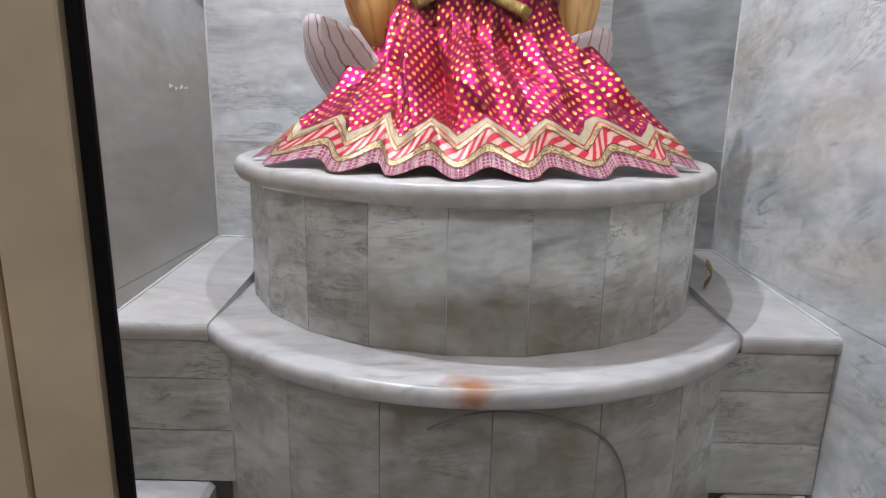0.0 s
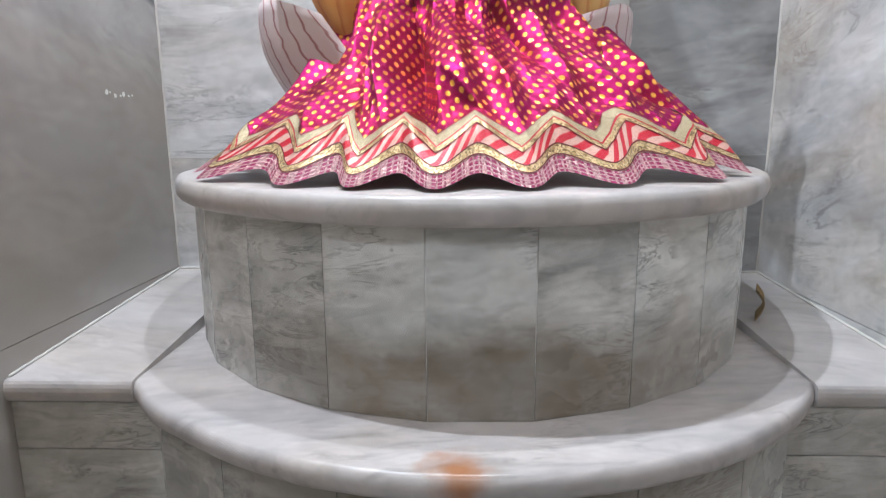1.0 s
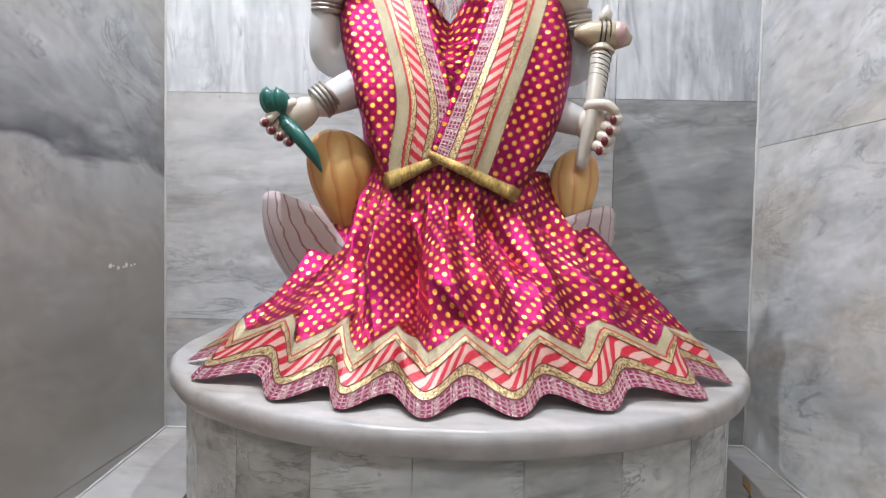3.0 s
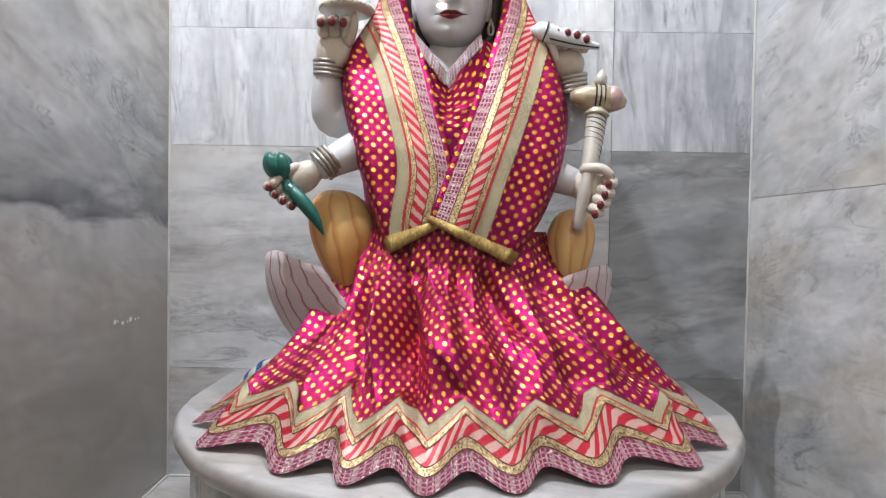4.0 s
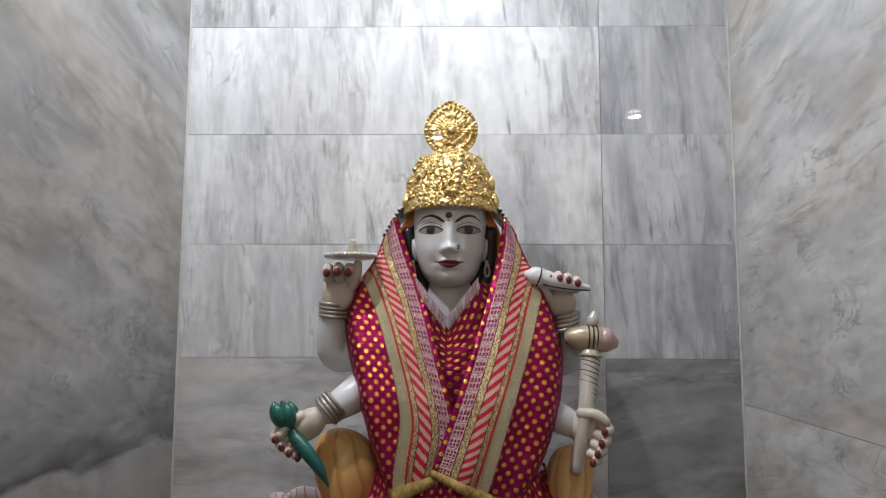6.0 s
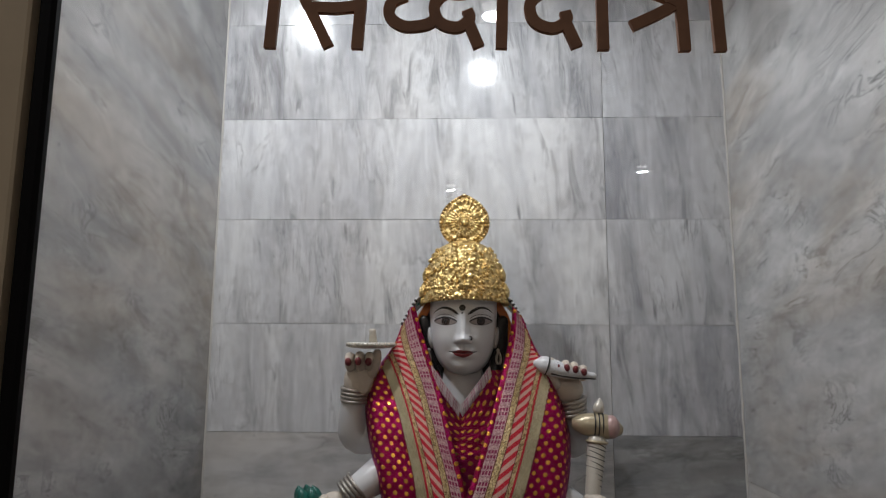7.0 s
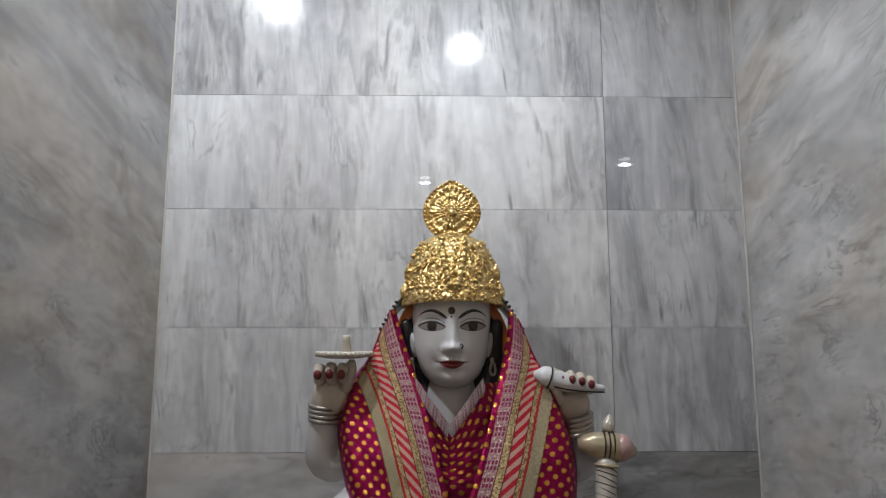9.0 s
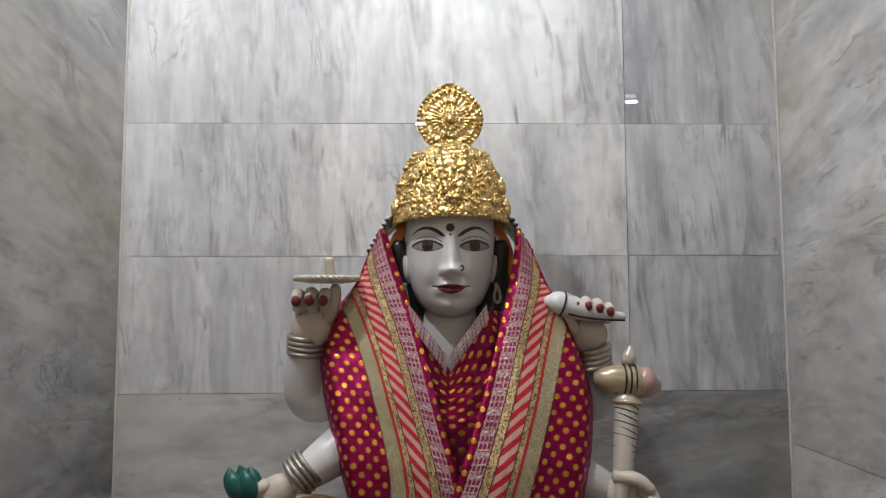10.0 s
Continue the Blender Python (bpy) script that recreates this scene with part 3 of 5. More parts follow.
# ---- lamps ----
for hx, hy, hz, watts in HALL_LAMPS:
    lamp = thing("ceiling_lamp", "round lit white downlight set in the hall ceiling", "lamp", "hall downlights")
    bm = bmesh.new()
    loft(bm, [(ZH - 0.022, hx, hy, 0.050, 0.050), (ZH - 0.012, hx, hy, 0.058, 0.058), (ZH, hx, hy, 0.058, 0.058)], 24)
    part("housing", bm, M_CEIL, lamp)
    bm = bmesh.new()
    loft(bm, [(ZH - 0.026, hx, hy, 0.034, 0.034), (ZH - 0.0225, hx, hy, 0.038, 0.038)], 24)
    part("diffuser", bm, M_LED, lamp, "glowing white diffuser")
for NICHE_LAMP, aim, watts in NICHE_LAMPS:
    lamp = thing("niche_lamp", "small lit white spotlight on the niche ceiling", "lamp", "niche spotlights")
    bm = bmesh.new()
    loft(bm, [(NICHE_LAMP[2], NICHE_LAMP[0], NICHE_LAMP[1], 0.05, 0.05), (ZC, NICHE_LAMP[0], NICHE_LAMP[1], 0.07, 0.07)], 24)
    part("housing", bm, M_CEIL, lamp)
    bm = bmesh.new()
    loft(bm, [(NICHE_LAMP[2] - 0.005, NICHE_LAMP[0], NICHE_LAMP[1], 0.030, 0.030), (NICHE_LAMP[2] - 0.001, NICHE_LAMP[0], NICHE_LAMP[1], 0.034, 0.034)], 24)
    part("diffuser", bm, M_LED, lamp, "glowing white diffuser")

# ---- pedestal ----
PX, PY = 0.346, 1.842


def d_outline(radius, y_back, n=64, wob=0.0):
    """A half round in front, straight sides back to the wall."""
    pts = [(PX - radius, y_back)]
    for i in range(n + 1):
        a = math.pi * i / n
        r = radius + wob * noise.noise(Vector((9 * math.cos(a), 9 * math.sin(a), radius * 7)))
        pts.append((PX - r * math.cos(a), PY - r * math.sin(a)))
    pts.append((PX + radius, y_back))
    return pts


def slab(outline_at, profile, y_back):
    """A slab whose edge follows a profile of (inset, z) from bottom to top."""
    bm = bmesh.new()
    rings = [[bm.verts.new((x, y, z)) for x, y in outline_at(ins)] for ins, z in profile]
    n = len(rings[0])
    for a, b in zip(rings, rings[1:]):
        for i in range(n):
            bm.faces.new((a[i], a[(i + 1) % n], b[(i + 1) % n], b[i])).smooth = 0 < i < n - 1
    bm.faces.new(list(reversed(rings[0])))
    bm.faces.new(rings[-1])
    bmesh.ops.recalc_face_normals(bm, faces=bm.faces)
    return bm


def bull(z0, z1, n=8):
    h = (z1 - z0) / 2
    return [(h * 0.62 * (1 - math.cos(a)), (z0 + z1) / 2 + h * math.sin(a)) for a in [math.pi * (k / n - 0.5) for k in range(n + 1)]]


def joints(start, step):
    return [-89.0] + [q for q in [start + step * k for k in range(-10, 11)] if -88 < q < 88] + [89.0]


def joint_outline(radius, start, step):
    pts = [(PX - radius, YB)] + [(PX + radius * math.sin(radians(q)), PY - radius * math.cos(radians(q))) for q in joints(start, step)]
    return pts + [(PX + radius, YB)]


def panels(parent, radius, z0, z1, step, start, gap, material, thick=0.030):
    """Flat upright marble strips set round the half drum, one after the other."""
    edges = joints(start, step)
    for a0, a1 in zip(edges, edges[1:]):
        bm = bmesh.new()
        g = math.degrees(gap / radius) / 2
        quad = []
        for a, r in ((a0 + g, radius), (a1 - g, radius), (a1 - g, radius - thick), (a0 + g, radius - thick)):
            quad.append((PX + r * math.sin(radians(a)), PY - r * math.cos(radians(a))))
        lo = [bm.verts.new((x, y, z0)) for x, y in quad]
        hi = [bm.verts.new((x, y, z1)) for x, y in quad]
        for i in range(4):
            bm.faces.new((lo[i], lo[(i + 1) % 4], hi[(i + 1) % 4], hi[i]))
        bm.faces.new(list(reversed(lo)))
        bm.faces.new(hi)
        bmesh.ops.recalc_face_normals(bm, faces=bm.faces)
        part("panel", bm, material, parent)
    for sx in (-1, 1):
        x0, x1 = PX + sx * radius, PX + sx * (radius - thick)
        part("panel", boxed((min(x0, x1), PY + 0.002, z0), (max(x0, x1), YB, z1)), material, parent)


ped = thing("upper_pedestal", "half-round marble pedestal with upright panels and a rounded cap", "pedestal")
part("core", slab(lambda i: joint_outline(0.5555, -6.2, 15.6), [(0, 0.868), (0, 1.149)], YB), M_GROUT, ped)
part("cap", slab(lambda i: d_outline(0.588 - i, YB, wob=0.004), bull(1.1495, 1.192), YB), M_SLAB, ped, "rounded white marble cap slab with worn edge", True)
panels(ped, 0.557, 0.8685, 1.149, 15.6, -6.2, 0.0022, M_DRUM)

low = thing("lower_pedestal", "wider half-round marble base with an orange stain on its lip", "pedestal")
part("core", slab(lambda i: joint_outline(0.6665, 2.0, 17.0), [(0, ZF), (0, 0.828)], YB), M_GROUT_DARK, low)
part("top_slab", slab(lambda i: d_outline(0.696 - i, YB, wob=0.006), bull(0.829, 0.8675), YB), M_TOP2, low, "rounded marble top slab stained orange at the front", True)
panels(low, 0.668, ZF, 0.8285, 17.0, 2.0, 0.002, M_DRUM)


# ---- side ledges ----
def ledge(name, x_in, x_wall, zb):
    th = thing(name, "marble-faced side ledge with a sloping rounded top slab", "ledge", "side ledges")
    x0, x1 = min(x_in, x_wall), max(x_in, x_wall)
    yf = 1.425
    bm = bmesh.new()
    inner = 0.06 if x_wall < x_in else -0.06
    s0, s1 = x0, x1
    x0, x1 = min(x_in + inner, x_wall), max(x_in + inner, x_wall)
    pts = [(yf + 0.02, ZF), (yf + 0.02, 0.832), (YB, 0.872), (YB, ZF)]
    lo, hi = [bm.verts.new((x0, y, z)) for y, z in pts], [bm.verts.new((x1, y, z)) for y, z in pts]
    for i in range(4):
        bm.faces.new((lo[i], lo[(i + 1) % 4], hi[(i + 1) % 4], hi[i]))
    bm.faces.new(lo), bm.faces.new(hi)
    bmesh.ops.recalc_face_normals(bm, faces=bm.faces)
    part("core", bm, M_GROUT_DARK, th)
    for z0, z1 in ((0.50, 0.6232), (0.6245, 0.7437), (0.745, 0.831)):
        part("facing_slab", boxed((x0 + 0.004, yf, z0), (x1 - 0.006, yf + 0.019, z1), 0.002), M_DRUM, th)
    x0, x1 = s0, s1
    bm = bmesh.new()
    sect = [(yf - 0.012 + i * 0.8, z) for i, z in bull(0.833, 0.871)] + [(YB, zb), (YB, zb - 0.035)]
    lo, hi = [bm.verts.new((x0, y, z)) for y, z in sect], [bm.verts.new((x1, y, z)) for y, z in sect]
    n = len(sect)
    for i in range(n):
        bm.faces.new((lo[i], lo[(i + 1) % n], hi[(i + 1) % n], hi[i]))
    bm.faces.new(lo), bm.faces.new(hi)
    bmesh.ops.recalc_face_normals(bm, faces=bm.faces)
    part("top_slab", bm, M_SLAB, th)
    part("step", boxed((x0, 1.16, ZF), (x1 - 0.01, yf + 0.015, 0.498), 0.012), M_SLAB, th, "low pale marble step")
    return th


ledge("ledge", PX - 0.552, left_x(1.5) - 0.004, 0.915)
ledge("ledge", PX + 0.552, right_x(1.5) + 0.004, 0.905)

# ---- the idol: one mesh ----
HX, HY = 0.320, 1.80
FACE = [(1.948, 0.008, 0.040), (1.952, 0.027, 0.058), (1.959, 0.042, 0.069), (1.975, 0.058, 0.079), (2.000, 0.070, 0.086), (2.030, 0.078, 0.089),
        (2.065, 0.0805, 0.091), (2.100, 0.082, 0.090), (2.150, 0.074, 0.080), (2.185, 0.03, 0.04)]
FACE_LINE = spline([(w, d, z) for z, w, d in FACE], 270)


def smooth_step(a, b, x):
    f = max(0.0, min(1.0, (x - a) / (b - a)))
    return f * f * (3 - 2 * f)


def bell(x, z, cx, cz, sx, sz):
    return math.exp(-((x - cx) / sx) ** 2 - ((z - cz) / sz) ** 2)


def features(x, z):
    """How far nose, lids, lips, cheeks and chin stand out; x from the middle of the face."""
    n = 0.0
    # nose: ridge, tip and wings, cut off square below
    f = max(0.0, min(1.0, (2.104 - z) / 0.072))
    under = smooth_step(2.0205, 2.0275, z)
    ridge = (0.002 + 0.021 * f ** 1.25) * smooth_step(2.112, 2.092, z)
    n += under * ridge * math.exp(-abs((x + 0.001) / (0.0088 + 0.0035 * f)) ** 2.4)
    n += under * 0.006 * bell(x, z, -0.001, 2.0320, 0.0085, 0.009)
    ax = abs(x + 0.001)
    n += smooth_step(2.0190, 2.0255, z) * 0.0100 * bell(ax, z, 0.0118, 2.0300, 0.0068, 0.0085)
    ax = abs(x)
    # sockets, eyeballs, brows
    n -= 0.0075 * bell(ax, z, 0.036, 2.0765, 0.021, 0.0135)
    n += 0.0062 * bell(ax, z, 0.041, 2.0735, 0.018, 0.0095)
    n += 0.0030 * bell(ax, z, 0.040, 2.0985, 0.026, 0.008)
    # cheeks, mouth, chin
    n += 0.0050 * bell(ax, z, 0.043, 2.028, 0.021, 0.021)
    n += 0.0050 * bell(x, z, -0.001, 2.0005, 0.026, 0.017)
    n -= 0.0022 * bell(ax, z, 0.034, 2.0035, 0.008, 0.008)
    n += 0.0052 * bell(ax, z, 0.008, 2.0057, 0.012, 0.0050)
    n += 0.0062 * bell(x, z, -0.001, 1.9950, 0.0145, 0.0058)
    n -= 0.0032 * math.exp(-((z - lip_line(x)) / 0.0016) ** 2) * smooth_step(0.033, 0.022, ax)
    n -= 0.0030 * bell(x, z, 0.0, 1.9845, 0.020, 0.0055)
    n += 0.0075 * bell(x, z, 0.0, 1.9690, 0.020, 0.012)
    n -= 0.0012 * bell(x, z, -0.001, 2.0150, 0.0035, 0.006)
    return n


def lip_line(x):
    return 2.0005 + 2.6 * x * x - 0.0012 * math.exp(-(x / 0.007) ** 2)


def face_paint(x, z):
    """Which paint the face wears at a point: 0 stone, 2 black, 3 lips, 5 eye white, 6 iris."""
    ax = abs(x)
    # forehead mark
    if (x + 0.002) ** 2 + (z - 2.1035) ** 2 < 0.0074 ** 2 or (x + 0.002) ** 2 + (z - 2.0915) ** 2 < 0.0022 ** 2:
        return 2
    # brows: thick near the nose, tapering over the arch
    f = (ax - 0.011) / 0.060
    if 0 < f < 1:
        mid = 2.0885 + 0.0175 * math.sin(math.pi * min(1.0, f * 0.78)) - 0.0085 * f ** 3
        if abs(z - mid) < 0.0042 * (1 - f) ** 0.55 * min(1.0, 0.35 + 5 * f):
            return 2
    # eyes
    e = (ax - 0.0415) / 0.0275
    if abs(e) < 1:
        tilt = 0.0012 * e
        up = 2.0722 + tilt + 0.0092 * (1 - e * e) ** 0.9
        lo = 2.0722 + tilt - 0.0078 * (1 - e * e)
        if up - 0.0016 < z < up + 0.0022 or lo - 0.0012 < z <= lo:
            return 2
        if lo < z <= up - 0.0016:
            r = math.hypot(ax - 0.0410, z - 2.0735)
            return 2 if r < 0.0044 or 0.0086 < r < 0.0100 else (6 if r < 0.0086 else 5)
        crease = 2.0775 + tilt + 0.0115 * (1 - e * e) ** 0.8
        if abs(z - crease) < 0.0006 and abs(e) < 0.9:
            return 2
    # lips
    g = abs(x + 0.001) / 0.0255
    if g < 1:
        ll = lip_line(x)
        top = ll + (0.0082 - 0.0016 * math.exp(-(x / 0.004) ** 2)) * (1 - g ** 1.4)
        low = ll - 0.0098 * (1 - g * g) ** 0.8
        if abs(z - ll) < 0.0006:
            return 2
        if low < z < top:
            return 3
    elif g < 1.28 and abs(z - lip_line(x) - 0.0003) < 0.0010:
        return 2
    return 0


def face_row(z):
    k = min(269, max(0, next((i for i, p in enumerate(FACE_LINE) if p.z > z), 270) - 1))
    a, b = FACE_LINE[k], FACE_LINE[k + 1]
    f = max(0.0, min(1.0, (z - a.z) / max(1e-6, b.z - a.z)))
    return a.x + (b.x - a.x) * f, a.y + (b.y - a.y) * f


def face_y(x, z):
    w, d = face_row(z)
    return HY - d * math.sqrt(max(0.0, 1 - ((x - HX) / w) ** 2)) - features(x - HX, z)


def sculpt_face(bm):
    """The carved face, front and sides, finely divided so that its painted lines are clean."""
    nu, nv = 210, 270
    rows = []
    for j in range(nv + 1):
        z = 1.9485 + 0.2330 * j / nv
        w, d = face_row(z)
        row = []
        for i in range(nu + 1):
            q = i / nu * 2 - 1
            a = math.pi / 2 * 1.12 * (0.80 * q + 0.20 * q ** 3)
            x = w * math.sin(a)
            row.append(bm.verts.new((HX + x, HY - d * math.cos(a) - features(x, z) * max(0.0, math.cos(a)) ** 0.5, z)))
        rows.append(row)
    for j in range(nv):
        for i in range(nu):
            f = bm.faces.new((rows[j][i], rows[j][i + 1], rows[j + 1][i + 1], rows[j + 1][i]))
            c = f.calc_center_median()
            f.smooth = True
            f.material_index = face_paint(c.x - HX, c.z) if c.y < HY else 0
    bm.faces.new(list(reversed(rows[0])))


def idol():
    bm = bmesh.new()
    WHITE, PALM, BLACK, LIP, NAIL, EYE, IRIS, SILVER = range(8)
    sculpt_face(bm)
    loft(bm, [(z, HX, HY + 0.004, w * 0.90, d * 0.72) for z, w, d in FACE], 48, WHITE)
    tube(bm, [(HX, 1.815, 1.86), (HX, 1.81, 1.93), (HX, 1.81, 1.99)], [0.062, 0.050, 0.052], 24, WHITE)
    loft(bm, [(1.20, 0.32, 1.80, 0.20, 0.16), (1.42, 0.32, 1.80, 0.19, 0.14), (1.58, 0.32, 1.80, 0.13, 0.10), (1.72, 0.32, 1.805, 0.15, 0.09), (1.84, 0.32, 1.815, 0.17, 0.07),
              (1.88, 0.32, 1.82, 0.12, 0.055), (1.91, 0.32, 1.82, 0.05, 0.04)], 32, WHITE)
    # hair behind the face
    ball(bm, (HX, 1.828, 2.035), (0.106, 0.062, 0.115), BLACK, 24)
    for sx in (-1, 1):
        tube(bm, [(HX + sx * 0.094, 1.80, 2.08), (HX + sx * 0.088, 1.805, 1.99), (HX + sx * 0.066, 1.79, 1.940)], [0.016, 0.022, 0.014], 10, BLACK)
        # ears and drop earrings
        ball(bm, (HX + sx * 0.079, 1.788, 2.035), (0.007, 0.013, 0.026), WHITE, 12, (0, sx * 8, 0))
        loop = [(HX + sx * 0.083 + 0.0068 * math.sin(q) * (0.75 - 0.25 * math.cos(q)), 1.762, 1.988 + 0.0135 * math.cos(q)) for q in [2 * math.pi * i / 10 for i in range(11)]]
        tube(bm, loop, [0.0027] * 11, 8, SILVER)
        ball(bm, (HX + sx * 0.082, 1.765, 2.006), 0.0045, SILVER, 8)
    ring_band(bm, (HX + 0.0165, face_y(HX + 0.0165, 2.034) - 0.002, 2.034), (0.8, 1, 0), 0.0042, 0.0015, BLACK, 14)
    ball(bm, (HX + 0.0165, face_y(HX + 0.0165, 2.034) - 0.003, 2.0385), 0.0018, SILVER, 8)

    def fingers(base, across, along, curl, count, length, radius):
        across, along, curl = Vector(across).normalized(), Vector(along).normalized(), Vector(curl).normalized()
        for k in range(count):
            o = Vector(base) + across * (radius * 1.85 * (k - (count - 1) / 2))
            ln = length * (1.0, 1.1, 1.05, 0.85)[k % 4]
            a, b, c = o, o + along * ln * 0.5 + curl * ln * 0.08, o + along * ln * 0.62 + curl * ln * 0.5
            tube(bm, [a, b, c], [radius, radius * 0.95, radius * 0.75], 10, PALM)
            ball(bm, tuple(c + curl * radius * 0.35), (radius * 0.66, radius * 0.66, radius * 0.8), NAIL, 8)

    # raised arm with the disc
    tube(bm, [(0.18, 1.80, 1.86), (0.105, 1.80, 1.808), (0.066, 1.79, 1.806), (0.058, 1.775, 1.85), (0.063, 1.765, 1.905)], [0.045, 0.042, 0.040, 0.033, 0.026], 20, WHITE)
    ball(bm, (0.075, 1.752, 1.935), (0.036, 0.020, 0.040), PALM, 16)
    fingers((0.080, 1.738, 1.965), (1, 0.05, 0), (0, -0.15, 1), (0, -0.75, -0.6), 3, 0.055, 0.0125)
    tube(bm, [(0.105, 1.748, 1.95), (0.118, 1.735, 1.98), (0.120, 1.732, 2.002)], [0.013, 0.011, 0.009], 10, PALM)
    for k in range(4):
        ring_band(bm, (0.064, 1.766, 1.888 + 0.0088 * k), (0.1, -0.1, 1), 0.030, 0.0050, SILVER)
    # lowered arm with the bud
    tube(bm, [(0.20, 1.80, 1.80), (0.16, 1.76, 1.75), (0.11, 1.722, 1.715), (0.06, 1.70, 1.685)], [0.045, 0.042, 0.036, 0.025], 20, WHITE)
    ball(bm, (0.030, 1.69, 1.665), (0.043, 0.024, 0.030), PALM, 16, (0, -38, 0))
    fingers((0.002, 1.674, 1.640), (0.75, 0, -0.66), (-0.7, -0.1, -0.55), (0.5, -0.85, -0.05), 4, 0.042, 0.0105)
    tube(bm, [(0.02, 1.68, 1.685), (-0.01, 1.668, 1.665), (-0.022, 1.655, 1.648)], [0.012, 0.010, 0.008], 10, PALM)
    for k in range(4):
        ring_band(bm, (0.064 + 0.0065 * k, 1.702 + 0.002 * k, 1.690 + 0.0055 * k), (1, 0.25, 0.85), 0.031, 0.0046, SILVER)
    # raised arm with the conch
    tube(bm, [(0.46, 1.80, 1.87), (0.54, 1.81, 1.80), (0.588, 1.805, 1.80), (0.588, 1.79, 1.845), (0.572, 1.775, 1.89)], [0.045, 0.042, 0.038, 0.032, 0.026], 20, WHITE)
    ball(bm, (0.562, 1.762, 1.918), (0.038, 0.021, 0.034), PALM, 16)
    fingers((0.566, 1.752, 1.948), (1, 0.05, -0.12), (0, -0.1, 1), (0, -0.85, -0.5), 4, 0.052, 0.0110)
    tube(bm, [(0.535, 1.752, 1.925), (0.52, 1.735, 1.958), (0.522, 1.73, 1.985)], [0.013, 0.011, 0.009], 10, PALM)
    for k in range(4):
        ring_band(bm, (0.573, 1.775, 1.862 + 0.0095 * k), (-0.25, -0.1, 1), 0.032, 0.0055, SILVER)
    # lowered arm with the mace
    tube(bm, [(0.44, 1.82, 1.82), (0.48, 1.78, 1.74), (0.525, 1.74, 1.69), (0.580, 1.712, 1.662)], [0.045, 0.042, 0.036, 0.027], 20, WHITE)
    ball(bm, (0.600, 1.70, 1.658), (0.034, 0.024, 0.036), PALM, 16, (0, 25, 0))
    fingers((0.616, 1.68, 1.642), (0.42, 0, 0.9), (0.7, -0.5, -0.3), (-0.75, -0.6, -0.15), 4, 0.045, 0.0112)
    tube(bm, [(0.590, 1.69, 1.69), (0.618, 1.67, 1.69), (0.636, 1.662, 1.676)], [0.013, 0.011, 0.009], 10, PALM)
    return part("idol", bm, [M_WHITE, M_PALM, M_BLACK, M_LIP, M_NAIL, M_EYE, M_IRIS, M_SILVER])


tagged(idol(), "seated white marble idol with painted face and four arms", "statue")

# ---- what the idol holds ----
disc = thing("discus", "pale flat round discus with a ribbed rim on a spindle", "discus")
bm = bmesh.new()
cx, cy, cz = 0.103, 1.745, 2.016
prof = [(cz - 0.007, 0.030), (cz - 0.004, 0.052), (cz, 0.056), (cz + 0.004, 0.056), (cz + 0.0065, 0.050), (cz + 0.007, 0.020)]
loft(bm, [(z, cx, cy, r, r) for z, r in prof], 40)
part("plate", bm, M_PEARL, disc)
for k in range(36):
    bm = bmesh.new()
    a = 2 * math.pi * k / 36
    ball(bm, (cx + 0.0555 * math.cos(a), cy + 0.0555 * math.sin(a), cz + 0.002), (0.003, 0.003, 0.0055), 0, 6)
    part("rib", bm, M_PEARL, disc)
bm = bmesh.new()
loft(bm, [(cz + 0.006, cx + 0.005, cy, 0.010, 0.010), (cz + 0.03, cx + 0.003, cy, 0.008, 0.008), (cz + 0.036, cx + 0.003, cy, 0.009, 0.009), (cz + 0.039, cx + 0.003, cy, 0.006, 0.006)], 14)
part("spindle", bm, M_PEARL, disc)

conch = thing("conch", "white carved conch shell lying across the fingers", "shell")
bm = bmesh.new()
tube(bm, [(0.488, 1.735, 1.978), (0.505, 1.732, 1.975), (0.545, 1.732, 1.962), (0.585, 1.738, 1.953), (0.622, 1.745, 1.949)], [0.010, 0.021, 0.019, 0.012, 0.008], 18, 0, 24, 0.85)
part("shell_body", bm, M_WHITE, conch)
bm = bmesh.new()
ring_band(bm, (0.512, 1.732, 1.972), (1, 0.05, -0.3), 0.0212, 0.0016, 0)
part("groove_line", bm, M_BLACK, conch)
bm = bmesh.new()
tube(bm, [(0.52, 1.716, 1.955), (0.57, 1.722, 1.946), (0.622, 1.734, 1.943)], [0.002, 0.0018, 0.0016], 8)
part("groove_line", bm, M_BLACK, conch)

bud = thing("lotus_bud", "dark green painted lotus bud on a ribbed stem", "lotus")
bm = bmesh.new()
tube(bm, [(-0.004, 1.675, 1.660), (0.008, 1.668, 1.643), (0.035, 1.655, 1.618), (0.062, 1.652, 1.585), (0.080, 1.652, 1.552)], [0.009, 0.013, 0.014, 0.011, 0.002], 14, 0, 20)
part("stem", bm, M_GREEN, bud)
for k in range(5):
    bm = bmesh.new()
    a = 2 * math.pi * k / 5 + 0.5
    ox, oy = 0.014 * math.cos(a), 0.014 * math.sin(a)
    tube(bm, [(-0.006 + ox * 0.3, 1.676 + oy * 0.3, 1.659), (-0.014 + ox, 1.676 + oy, 1.678), (-0.020 + ox * 1.25, 1.676 + oy * 1.25, 1.698), (-0.024 + ox * 1.15, 1.676 + oy, 1.712)], [0.007, 0.015, 0.012, 0.002], 10)
    part("petal", bm, M_GREEN, bud)
bm = bmesh.new()
